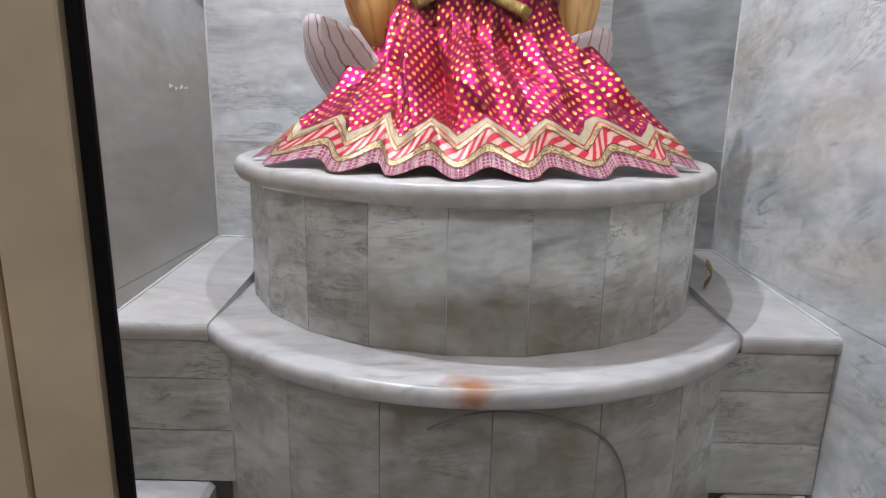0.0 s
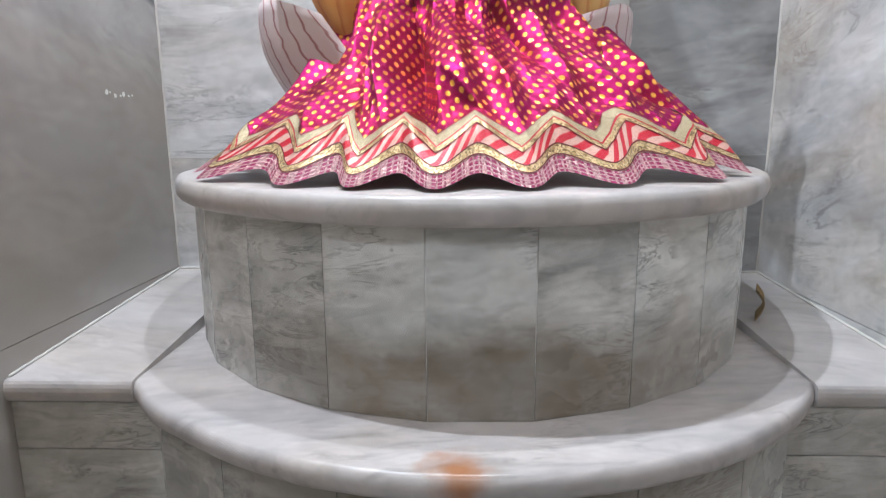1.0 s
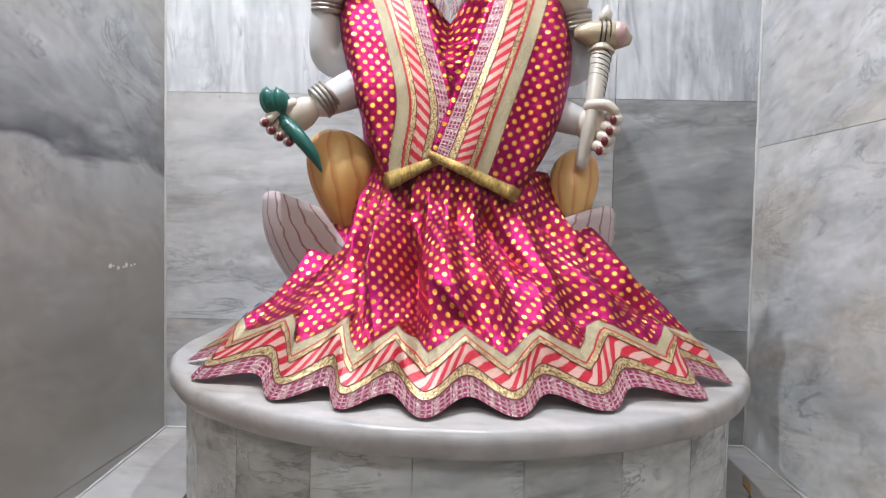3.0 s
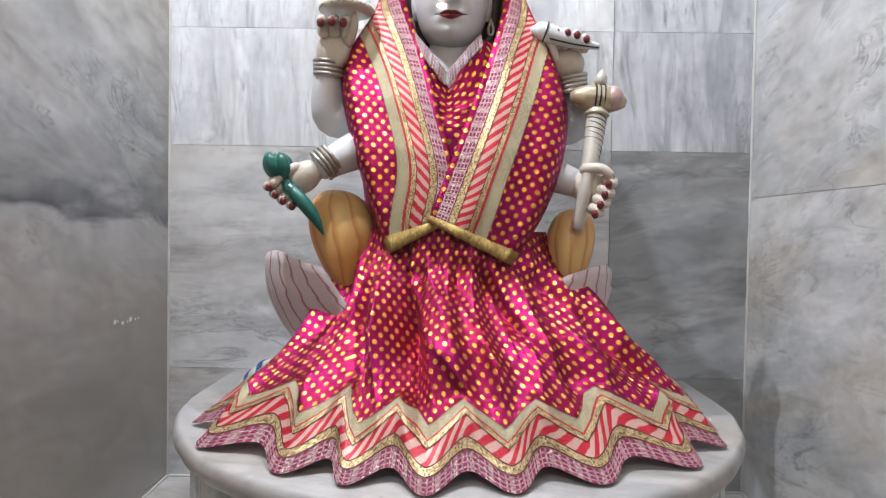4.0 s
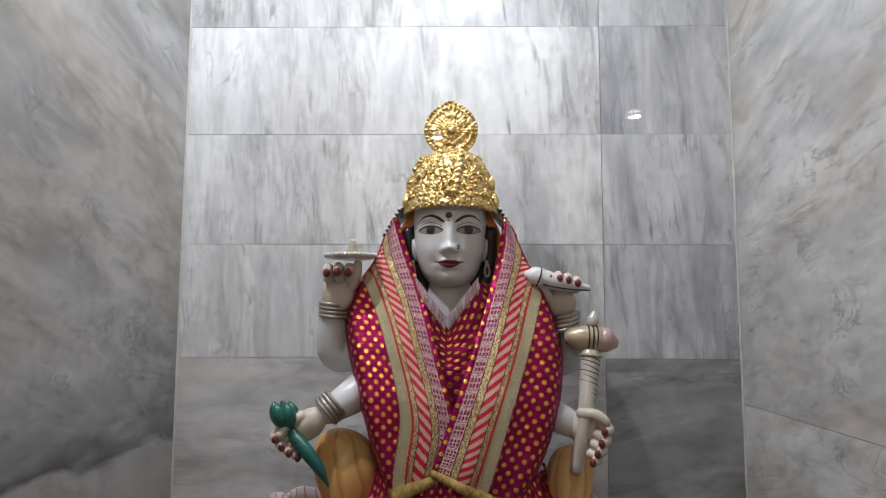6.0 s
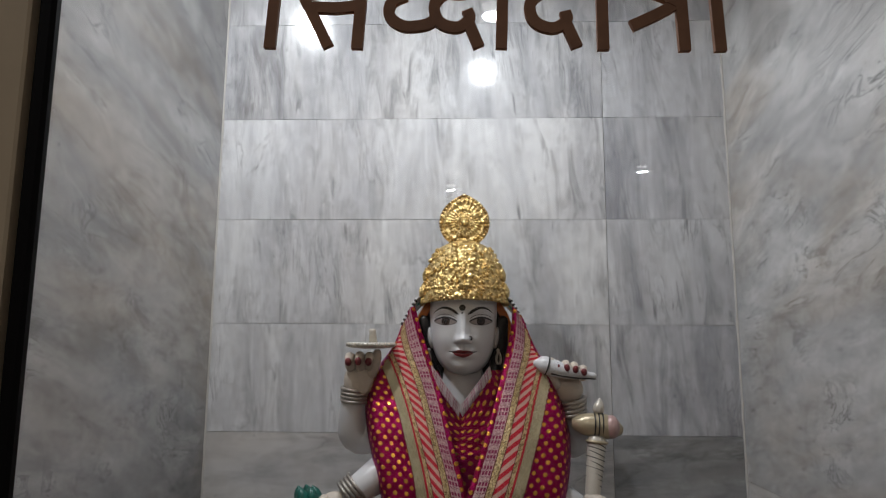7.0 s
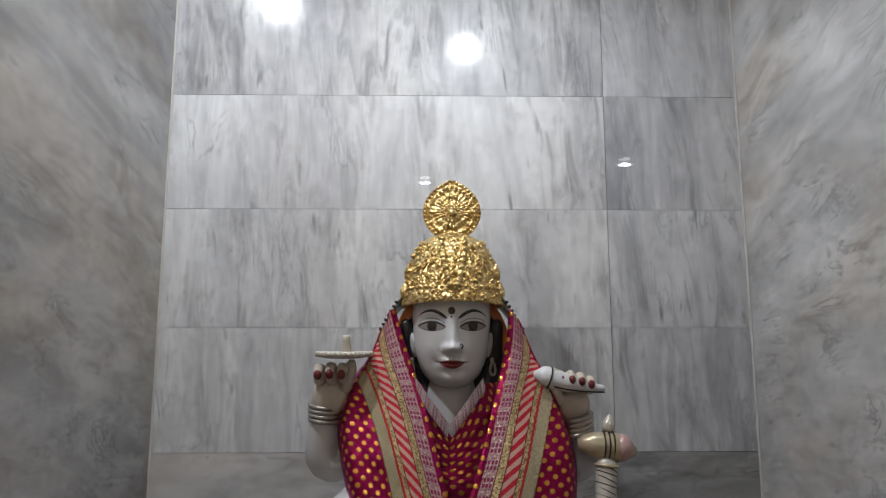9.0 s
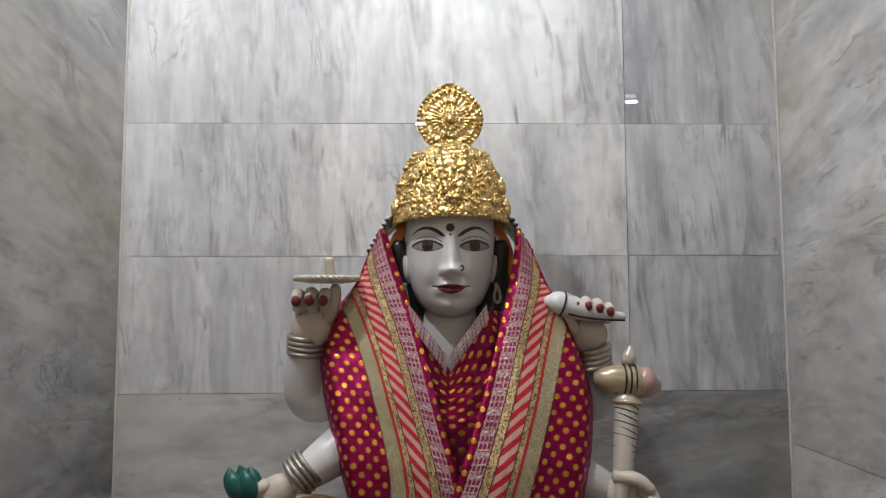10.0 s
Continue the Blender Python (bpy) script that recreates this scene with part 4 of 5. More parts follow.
for k in range(12):
    f = k / 11
    p = Vector((-0.002 + 0.076 * f, 1.654 - 0.004 * f, 1.652 - 0.088 * f))
    tube(bm, [p + Vector((-0.009, -0.004, -0.009)) * (1 - 0.7 * f), p + Vector((0, -0.010, 0)) * (1 - 0.5 * f), p + Vector((0.009, -0.004, 0.008)) * (1 - 0.7 * f)], [0.0008] * 3, 5)
part("vein_line", bm, M_BLACK, bud)

mace = thing("mace", "pale painted mace with a round banded head", "mace")
bm = bmesh.new()
tube(bm, [(0.578, 1.688, 1.575), (0.594, 1.686, 1.66), (0.612, 1.712, 1.76), (0.620, 1.726, 1.81)], [0.013, 0.0145, 0.019, 0.021], 18, 0, 16)
part("shaft", bm, M_PEARL, mace)
bm = bmesh.new()
for k in range(9):
    f = k / 8
    p = Vector((0.606 + 0.013 * f, 1.703 + 0.02 * f, 1.72 + 0.08 * f))
    ring_band(bm, p, (0.35 if k % 2 else 0.5, 0.2, 1), 0.0180 + 0.003 * f, 0.0011, 0, 18)
part("spiral_line", bm, M_BLACK, mace)
bm = bmesh.new()
tube(bm, [(0.577, 1.738, 1.843), (0.595, 1.735, 1.842), (0.625, 1.732, 1.840), (0.650, 1.730, 1.836), (0.668, 1.730, 1.832)], [0.017, 0.024, 0.027, 0.026, 0.017], 24, 0, 20)
part("head", bm, M_MACE, mace, "yellow and pink painted round head")
bm = bmesh.new()
for x, r in ((0.615, 0.0270), (0.624, 0.0276), (0.633, 0.0274)):
    ring_band(bm, (x, 1.732, 1.8405), (1, -0.04, -0.06), r, 0.0016, 0, 28)
part("head_band", bm, M_BLACK, mace)
bm = bmesh.new()
ball(bm, (0.652, 1.725, 1.838), (0.020, 0.0255, 0.0262), 0, 16)
part("head_face", bm, M_PINKMACE, mace)
bm = bmesh.new()
tube(bm, [(0.627, 1.735, 1.872), (0.629, 1.735, 1.884), (0.631, 1.735, 1.897)], [0.013, 0.012, 0.004], 12)
part("finial", bm, M_PEARL, mace)
bm = bmesh.new()
ring_band(bm, (0.6195, 1.724, 1.805), (0.1, 0.1, 1), 0.0215, 0.004, 0)
part("collar", bm, M_MACE, mace)

# ---- lotus seat and bolsters ----
lotus = thing("lotus_throne", "white carved lotus throne with pink-lined petals under the idol", "lotus throne")
bm = bmesh.new()
loft(bm, [(1.192, 0.30, 1.80, 0.16, 0.12), (1.28, 0.30, 1.80, 0.20, 0.13), (1.42, 0.30, 1.80, 0.24, 0.13)], 40)
part("throne_core", bm, M_PETAL, lotus)


def petal(parent, ang, half, top):
    """A cupped petal on the flaring bowl of the seat, pointed at the top."""
    bm = bmesh.new()

    def surf(u, v):
        w = (u - 0.5) * 2
        q = radians(ang + half * w * (0.55 + 0.45 * math.sin(math.pi * min(1.0, 0.15 + 0.75 * v))))
        z = 1.215 + (top - 1.215 - 0.035 * abs(w) ** 1.5) * v
        r = 0.205 + 0.176 * math.sin(0.5 * math.pi * min(1.0, (z - 1.215) / 0.27)) ** 0.9 - 0.012 * w * w
        return Vector((0.300 + r * math.cos(q), 1.80 + 0.42 * r * math.sin(q), z))
    grid(bm, surf, 14, 14)
    ob = part("petal", bm, M_PETAL, parent)
    mod = ob.modifiers.new("thickness", "SOLIDIFY")
    mod.thickness = 0.010
    return ob


for ang, half, top in ((207, 36, 1.517), (333, 36, 1.500), (150, 30, 1.49), (90, 32, 1.48), (30, 30, 1.49), (178, 22, 1.46), (2, 22, 1.45)):
    petal(lotus, ang, half, top)


def bolster(place, radii, lean):
    bm = bmesh.new()

    def surf(u, v):
        a, b = 2 * math.pi * u, math.pi * v
        flute = 1 + 0.016 * math.cos(9 * a) * math.sin(b)
        p = Vector((radii[0] * math.cos(a) * math.sin(b) * flute, radii[1] * math.sin(a) * math.sin(b) * flute, -radii[2] * math.cos(b)))
        p.x *= 0.40 + 0.74 * v
        p.x += lean * (v - 0.5)
        return Vector(place) + p
    grid(bm, surf, 96, 24, 0, True)
    return tagged(part("bolster", bm, M_BOLSTER), "orange and yellow painted fluted bolster behind the knee", "cushion", "bolsters")


bolster((0.105, 1.752, 1.535), (0.088, 0.06, 0.112), -0.05)
bolster((0.575, 1.752, 1.525), (0.062, 0.055, 0.09), 0.02)

# ---- clothes ----
LOWS = [(-0.135, 1.60), (-0.075, 1.475), (0.083, 1.372), (0.185, 1.335), (0.300, 1.306), (0.425, 1.322), (0.555, 1.360), (0.715, 1.435), (0.800, 1.535), (0.82, 1.62)]


def hem(s):
    """The wavy hem on the cap: its place, then 0 where it lies down to 1 where it lifts, sharply and softly."""
    t = s * (len(LOWS) - 1)
    i = min(int(t), len(LOWS) - 2)
    f = t - i
    p = spline([(x, y, 0) for x, y in LOWS], 90)
    k = t * 10
    j = min(int(k), 89)
    q = p[j].lerp(p[j + 1], k - j)
    w = 1 - abs(2 * f - 1)
    return q, w, math.sin(math.pi * f) ** 2


HEMS = [hem(i / 540) for i in range(541)]


# long creases and ridges: where they start and end along the hem, how far down, depth, width
CREASES = [(0.36, 0.43, 0.18, 0.88, -0.060, 0.013), (0.34, 0.375, 0.20, 0.95, 0.026, 0.020), (0.37, 0.56, 0.22, 0.88, 0.030, 0.026), (0.30, 0.295, 0.20, 0.95, 0.022, 0.018),
           (0.24, 0.20, 0.12, 0.90, 0.020, 0.020), (0.27, 0.25, 0.25, 0.95, -0.026, 0.014), (0.55, 0.735, 0.12, 0.93, -0.052, 0.024), (0.63, 0.82, 0.12, 0.90, 0.030, 0.024),
           (0.50, 0.64, 0.30, 0.96, 0.024, 0.022), (0.70, 0.90, 0.15, 0.85, -0.022, 0.014), (0.44, 0.50, 0.05, 0.55, -0.018, 0.014), (0.12, 0.10, 0.25, 0.95, -0.022, 0.018)]


def skirt(s, v, lift=0.0):
    q, sharp, soft = HEMS[min(540, int(s * 540 + 0.5))]
    w = sharp + (soft - sharp) * smooth_step(0.84, 0.97, v)
    a = radians(-105 + 210 * s)
    wx, wy = 0.337 + 0.192 * math.sin(a), 1.79 - 0.150 * math.cos(a)
    front = max(0.0, math.cos(a))
    e = 1.42 - 0.02 * front - 0.20 * max(0.0, math.sin(a)) ** 2
    fz = v ** 0.92
    fh = fz ** e
    ramp = max(0.0, (v - 0.10) / 0.90) ** 0.75
    ridge = (1 - w) - 0.45
    cx, cy = 0.335, 1.80
    x = wx + (q.x - wx) * fh
    y = wy + (q.y - wy) * fh
    d = Vector((x - cx, y - cy, 0)).normalized()
    out = 0.046 * ridge * ramp * (1.0 - 0.38 * v ** 4) + lift
    fine = 0.005 * math.sin(s * 83 + 3 * v) * math.exp(-((v - 0.22) / 0.22) ** 2)
    fold = 0.034 * noise.noise(Vector((s * 9, v * 2.4, 4.2))) * math.sin(math.pi * min(1, v * 1.1))
    q1 = abs(math.sin(s * 27 + 1.6 * math.sin(2.6 * v + 5 * s) + 0.9 * noise.noise(Vector((s * 5, v * 2, 8.1)))))
    q2 = abs(math.sin(s * 57 - 2.1 * v + 2.0 * noise.noise(Vector((s * 4, v * 1.5, 2.3)))))
    fold += (0.026 * (0.5 - q1) + 0.013 * (0.5 - q2)) * max(0.0, math.sin(math.pi * min(1.0, v * 1.04))) ** 0.8
    for s0, s1, v0, v1, depth, width in CREASES:
        if v0 < v < v1:
            g = (v - v0) / (v1 - v0)
            fold += 0.95 * depth * math.sin(math.pi * g ** 0.8) ** 0.7 * math.exp(-abs(s - s0 - (s1 - s0) * g) / (1.6 * width))
    z = 1.565 + (1.196 - 1.565) * fz + w * ramp * (0.014 + 0.038 * math.exp(-((v - 0.84) / 0.10) ** 2)) + 0.020 * noise.noise(Vector((s * 14, v * 3, 1.7))) * math.sin(math.pi * v)
    z += lift * 0.7
    p = Vector((x, y, 0)) + d * (out + fine + fold - 0.018 * w * ramp)
    # rests on the cap
    return Vector((p.x, p.y, max(z, 1.1945 + lift)))


ROWS_V, COLS_S = 36, 270
SKIRT_PTS = np.array([[tuple(skirt(i / COLS_S, j / ROWS_V)) for i in range(COLS_S + 1)] for j in range(ROWS_V + 1)])
ALONG = np.concatenate([np.zeros((ROWS_V + 1, 1)), np.cumsum(np.linalg.norm(np.diff(SKIRT_PTS, axis=1), axis=2), axis=1)], axis=1)
ALONG = ALONG - ALONG[:, COLS_S // 2:COLS_S // 2 + 1]
DOWN = np.concatenate([[0.0], np.cumsum(np.linalg.norm(np.diff(SKIRT_PTS, axis=0), axis=2).mean(axis=1))])


WIDE = ALONG[:, -1] - ALONG[:, 0]
SHARE = (ALONG - ALONG[:, :1]) / WIDE[:, None] - 0.5
FAN = (WIDE[-4] - WIDE[6]) / (DOWN[-4] - DOWN[6])
APEX = WIDE[ROWS_V // 2] / FAN - DOWN[ROWS_V // 2]


def flatten(points, flat, rounds=450):
    """Lays a sheet out flat, easing every edge and diagonal towards its true length."""
    steps = ((0, 1), (1, 0), (1, 1), (1, -1))
    for _ in range(rounds):
        move, count = np.zeros_like(flat), np.zeros(flat.shape[:2] + (1,))
        for dj, di in steps:
            a = (slice(0, flat.shape[0] - dj), slice(max(0, -di), flat.shape[1] - max(0, di)))
            b = (slice(dj, flat.shape[0]), slice(max(0, di), flat.shape[1] + min(0, di)))
            true = np.linalg.norm(points[b] - points[a], axis=2)
            d = flat[b] - flat[a]
            now = np.maximum(1e-6, np.linalg.norm(d, axis=2))
            pull = d * (0.5 * (now - true) / now)[..., None]
            move[a] += pull
            move[b] -= pull
            count[a] += 1
            count[b] += 1
        flat = flat + move / count
    return flat


FLAT_R = APEX + DOWN[:, None] + 0 * SHARE
FLAT = flatten(SKIRT_PTS, np.stack([3.0 + FLAT_R * np.sin(FAN * SHARE), 3.0 + FLAT_R * np.cos(FAN * SHARE)], axis=2))


def true_uv(a, b):
    """Place on the cloth laid flat, so that its printed dots stay round."""
    y, x = b * 0.985 * ROWS_V, a * COLS_S
    j, i = min(ROWS_V - 1, int(y)), min(COLS_S - 1, int(x))
    f, g = y - j, x - i
    p = (FLAT[j, i] * (1 - g) + FLAT[j, i + 1] * g) * (1 - f) + (FLAT[j + 1, i] * (1 - g) + FLAT[j + 1, i + 1] * g) * f
    return p[0], p[1]


def cloth_uv(v0, v1):
    return lambda a, b: (a * 1.15, (v0 + (v1 - v0) * b) * 0.52)


dress = thing("skirt", "magenta satin skirt with gold dots and striped braided hem", "skirt")


def skirt_band(name, v0, v1, lift, material, label="", nv=3, uv=None):
    bm = bmesh.new()
    grid(bm, lambda a, b: skirt(a, v0 + (v1 - v0) * b, lift), 540, nv, 0, False, uv or cloth_uv(v0, v1))
    return part(name, bm, material, dress, label)


skirt_band("cloth", 0.0, 0.985, 0.0, M_SKIRT, "magenta satin with gold foil dots", 70, true_uv)
skirt_band("wide_border", 0.800, 0.846, 0.0016, M_ZARI, "pale gold woven border")
skirt_band("piping", 0.846, 0.852, 0.0022, M_RED, "thin red piping", 1)
skirt_band("braid", 0.852, 0.872, 0.0020, M_BRAID, "gold braid")
skirt_band("striped_border", 0.873, 0.922, 0.0016, M_STRIPE, "red and white slanting stripes")
skirt_band("braid", 0.922, 0.948, 0.0022, M_BRAID, "gold braid")
for pv in (0.798, 0.871, 0.921, 0.9475):
    skirt_band("piping", pv, pv + 0.0035, 0.0027, M_PIPE, "thin dark red piping", 1)
skirt_band("lace", 0.949, 1.0, 0.0018, M_LACE, "silver sequinned pink lace")

# bodice
bodice = thing("bodice", "crimson satin bodice with gold dots and silver neckline", "blouse")
bm = bmesh.new()


def bodice_surf(u, v):
    a = math.pi * (1.0 + u)
    z = 1.53 + 0.430 * v
    neck = max(0.0, 1 - abs(u - 0.5) / 0.17)
    z -= (0.103 * neck) * max(0.0, (v - 0.55) / 0.45)
    rx = 0.165 + 0.025 * math.sin(math.pi * v) - 0.05 * max(0, v - 0.8) / 0.2
    ry = 0.135 - 0.055 * v
    return Vector((0.318 + rx * math.cos(a), 1.815 + ry * math.sin(a), z))


grid(bm, bodice_surf, 60, 30, 0, False, lambda a, b: (a * 0.5, b * 0.4))
part("cloth", bm, M_SHAWL, bodice)
for sx in (-1, 1):
    bm = bmesh.new()
    grid(bm, lambda a, b: Vector((0.314 + sx * (0.068 * a + 0.004 * b), 1.712 + 0.030 * a * a - 0.002 * math.sin(math.pi * b), 1.884 + 0.088 * a - 0.026 * b)), 24, 4, 0, False, lambda a, b: (a * 0.115, b * 0.027))
    part("neckline", bm, M_NECK, bodice, "silver sequinned neckline")


def body_y(x, z):
    """Depth of the drape over chest and lap."""
    table = [(1.40, 0.190), (1.50, 0.172), (1.60, 0.165), (1.72, 0.148), (1.82, 0.118), (1.92, 0.078), (2.02, 0.045), (2.14, 0.02)]
    d = table[0][1] if z < 1.40 else table[-1][1]
    for a, b in zip(table, table[1:]):
        if a[0] <= z <= b[0]:
            d = a[1] + (b[1] - a[1]) * (z - a[0]) / (b[0] - a[0])
    return 1.812 - d * math.sqrt(max(0.02, 1 - abs((x - 0.322) / 0.30) ** 3.4))


def drape(inner, outer, thick, name, label):
    """One end of the shawl: from the head over a shoulder to the lap, border bands along its inner side."""
    th = thing(name, label, "shawl", "shawl ends")
    ip, op = spline([(x, 0, z) for x, z in inner], 60), spline([(x, 0, z) for x, z in outer], 60)

    def at(t, s, lift):
        k = t * 60
        j = min(int(k), 59)
        a, b = ip[j].lerp(ip[j + 1], k - j), op[j].lerp(op[j + 1], k - j)
        p = a.lerp(b, s)
        y = body_y(p.x, p.z) - thick - lift
        y += 0.006 * noise.noise(Vector((p.x * 16 + s * 3, t * 3, thick * 90))) + 0.004 * math.cos(s * 9)
        y += 0.035 * max(0.0, s - 0.9) / 0.1
        return Vector((p.x, y, p.z))

    def share(t, d):
        j = min(int(t * 60), 60)
        return min(1.0, d / max(0.001, (op[j] - ip[j]).length))

    sheet = np.array([[tuple(at(j / 60, i / 20, 0.0)) for i in range(21)] for j in range(61)])
    down = np.concatenate([[0.0], np.cumsum(np.linalg.norm(np.diff(sheet, axis=0), axis=2)[:, 8:18].mean(axis=1))])
    over = np.concatenate([np.zeros((61, 1)), np.cumsum(np.linalg.norm(np.diff(sheet, axis=1), axis=2), axis=1)], axis=1)
    laid = flatten(sheet, np.stack([3.0 + down[:, None] + 0 * over, 3.0 + over], axis=2), 400)

    def print_uv(t, q):
        j, i = min(59, int(t * 60)), min(19, int(q * 20))
        f, g = t * 60 - j, q * 20 - i
        p = (laid[j, i] * (1 - g) + laid[j, i + 1] * g) * (1 - f) + (laid[j + 1, i] * (1 - g) + laid[j + 1, i + 1] * g) * f
        return p[0], p[1]

    def strip(nm, d0, d1, lift, material, lb=""):
        bm = bmesh.new()
        grid(bm, lambda a, b: at(a, share(a, d0 + (d1 - d0) * b), lift), 120, 4, 0, False, lambda a, b: (a * 0.62, d0 + (d1 - d0) * b))
        return part(nm, bm, material, th, lb)

    def band(nm, s0, s1, lift, material, lb="", n=3, t0=0.0, t1=1.0):
        bm = bmesh.new()
        grid(bm, lambda a, b: at(t0 + (t1 - t0) * a, s0 + (s1 - s0) * b, lift), 90, n, 0, False, lambda a, b: print_uv(t0 + (t1 - t0) * a, s0 + (s1 - s0) * b))
        ob = part(nm, bm, material, th, lb)
        return ob

    cl = band("cloth", 0.0, 1.0, 0.0, M_SHAWL, "crimson satin with gold foil dots", 24)
    mod = cl.modifiers.new("thickness", "SOLIDIFY")
    mod.thickness, mod.offset = 0.003, 1.0 if inner[0][0] > 0.32 else -1.0
    strip("lace", 0.012, 0.036, 0.0046, M_LACE, "silver sequinned pink lace")
    strip("braid", 0.0365, 0.051, 0.0050, M_BRAID, "gold braid")
    strip("striped_border", 0.0515, 0.077, 0.0044, M_STRIPE, "red and white slanting stripes")
    strip("braid", 0.0775, 0.087, 0.0050, M_BRAID, "gold braid")
    strip("piping", 0.087, 0.0915, 0.0054, M_RED, "thin red piping")
    strip("wide_border", 0.092, 0.117, 0.0046, M_ZARI, "pale gold woven border")
    for pd in (0.036, 0.051, 0.077, 0.117):
        strip("piping", pd - 0.0007, pd + 0.0009, 0.0058, M_PIPE, "thin dark red piping")
    bm = bmesh.new()
    grid(bm, lambda a, b: at(0.965 + 0.042 * b if b < 0.8 else 0.999, a, 0.0065 + 0.005 * math.sin(math.pi * b)), 30, 6, 0, False, lambda a, b: (a * 0.22, b * 0.02))
    part("gold_hem", bm, M_TRIM, th, "folded gold trim along the end")
    return th


drape([(0.200, 2.115), (0.222, 2.045), (0.262, 1.93), (0.298, 1.80), (0.335, 1.66), (0.315, 1.575)],
      [(0.180, 2.085), (0.150, 2.01), (0.104, 1.94), (0.094, 1.86), (0.138, 1.70), (0.206, 1.515)], 0.008, "shawl",
      "crimson dotted shawl end with striped border, tucked under")
drape([(0.438, 2.110), (0.430, 2.04), (0.402, 1.93), (0.362, 1.80), (0.312, 1.66), (0.282, 1.580)],
      [(0.458, 2.085), (0.490, 2.01), (0.528, 1.94), (0.560, 1.80), (0.525, 1.64), (0.446, 1.498)], 0.020, "shawl",
      "crimson dotted shawl end with striped border, lying on top")

# head scarf
scarf = thing("head_scarf", "white and green printed head scarf with orange lining", "scarf")


def scarf_surf(u, v, grow=0.0):
    a = math.pi * (-0.10 + 1.20 * u)
    r = 1.0 + grow
    return Vector((HX + (0.149 + 0.004 * v) * r * math.cos(a), 1.785 + 0.085 * v, 2.03 + 0.146 * r * math.sin(a) - 0.02 * v))


bm = bmesh.new()
grid(bm, lambda a, b: scarf_surf(a, b), 40, 8)
part("cloth", bm, M_SCARF, scarf)
for k in range(7):
    bm = bmesh.new()
    u0 = 0.06 + 0.13 * k
    grid(bm, lambda a, b: scarf_surf(u0 + 0.07 * a, 0.05 + 0.6 * b * (1 - 0.5 * a), 0.02), 5, 5)
    part("print", bm, M_SCARFGREEN if k % 2 == 0 else M_SCARF, scarf)
bm = bmesh.new()
grid(bm, lambda a, b: Vector((HX + (0.100 + 0.020 * b) * math.cos(math.pi * (-0.06 + 1.12 * a)), 1.790 + 0.006 * b, 2.04 + (0.105 + 0.016 * b) * math.sin(math.pi * (-0.06 + 1.12 * a)))), 40, 3)
part("lining", bm, M_ORANGE, scarf, "orange lining edge")
for sx in (-1, 1):
    bm = bmesh.new()
    for k in range(14):
        f = k / 13
        ball(bm, (HX + sx * (0.113 + 0.034 * f), 1.780 - 0.006 * f, 2.128 - 0.060 * f), 0.0042, k % 2, 8)
    part("bead_string", bm, [M_WHITE, M_BLACK], scarf, "black and white beaded edge")

# ---- crown ----
crown = thing("crown", "embossed gold crown with a pointed round finial", "crown")
CR = [(2.112, 1.800, 0.102, 0.100), (2.122, 1.800, 0.104, 0.102), (2.150, 1.802, 0.098, 0.096), (2.185, 1.806, 0.092, 0.090), (2.215, 1.812, 0.085, 0.083), (2.242, 1.820, 0.076, 0.073), (2.262, 1.828, 0.059, 0.055), (2.276, 1.832, 0.030, 0.028)]


def crown_at(a, z, grow=1.0):
    for p, q in zip(CR, CR[1:]):
        if p[0] <= z <= q[0]:
            f = (z - p[0]) / (q[0] - p[0])
            y, rx, ry = (p[i] + (q[i] - p[i]) * f for i in (1, 2, 3))
            dip = 0.010 * max(0.0, -math.sin(a)) * max(0.0, 1 - (z - 2.112) / 0.05)
            return Vector((0.322 + rx * grow * math.cos(a), y + ry * grow * math.sin(a), z + dip))
    return Vector((0.322, 1.832, z))


bm = bmesh.new()
grid(bm, lambda u, v: crown_at(2 * math.pi * u, 2.112 + 0.1638 * v), 64, 20, 0, True)
part("dome", bm, M_GOLD, crown)
bm = bmesh.new()
grid(bm, lambda u, v: crown_at(2 * math.pi * u, 2.1125 + 0.009 * v, 1.045), 64, 2, 0, True)
part("rim", bm, M_GOLD, crown)
for z, count, r in ((2.1165, 56, 0.0052), (2.150, 52, 0.0042)):
    bm = bmesh.new()
    for k in range(count):
        ball(bm, crown_at(2 * math.pi * k / count, z, 1.015), r, 0, 8)
    part("bead_row", bm, M_GOLD, crown)
rng = random.Random(4)
for row, (z, count, r) in enumerate(((2.132, 20, 0.0105), (2.168, 17, 0.0125), (2.193, 15, 0.0115), (2.216, 13, 0.0110), (2.238, 10, 0.0095))):
    for k in range(count):
        a = 2 * math.pi * (k + 0.5 * (row % 2)) / count
        c = crown_at(a, z + rng.uniform(-0.004, 0.004), 1.0)
        if c.y > 1.86:
            continue
        bm = bmesh.new()
        nx = Vector((math.cos(a), math.sin(a), 0.25)).normalized()
        rr = r * rng.uniform(0.55, 0.95)
        ring_band(bm, c - nx * rr * 0.12, nx, rr * 0.72, rr * 0.26, 0, 10)
        ball(bm, tuple(c), rr * 0.36, 0, 8)
        part("rosette", bm, M_GOLD, crown)
bm = bmesh.new()
for k in range(300):
    q = -math.pi / 2 + rng.uniform(-1.9, 1.9)
    c = crown_at(q, 2.124 + 0.130 * rng.random() ** 1.1, 1.0)
    r = rng.uniform(0.0022, 0.0046)
    ball(bm, tuple(c), (r * rng.uniform(0.5, 2.4), r * 0.8, r * rng.uniform(0.5, 1.8)), 0, 7, (rng.uniform(-40, 40), rng.uniform(-60, 60), math.degrees(q)))
part("embossing", bm, M_GOLD, crown)
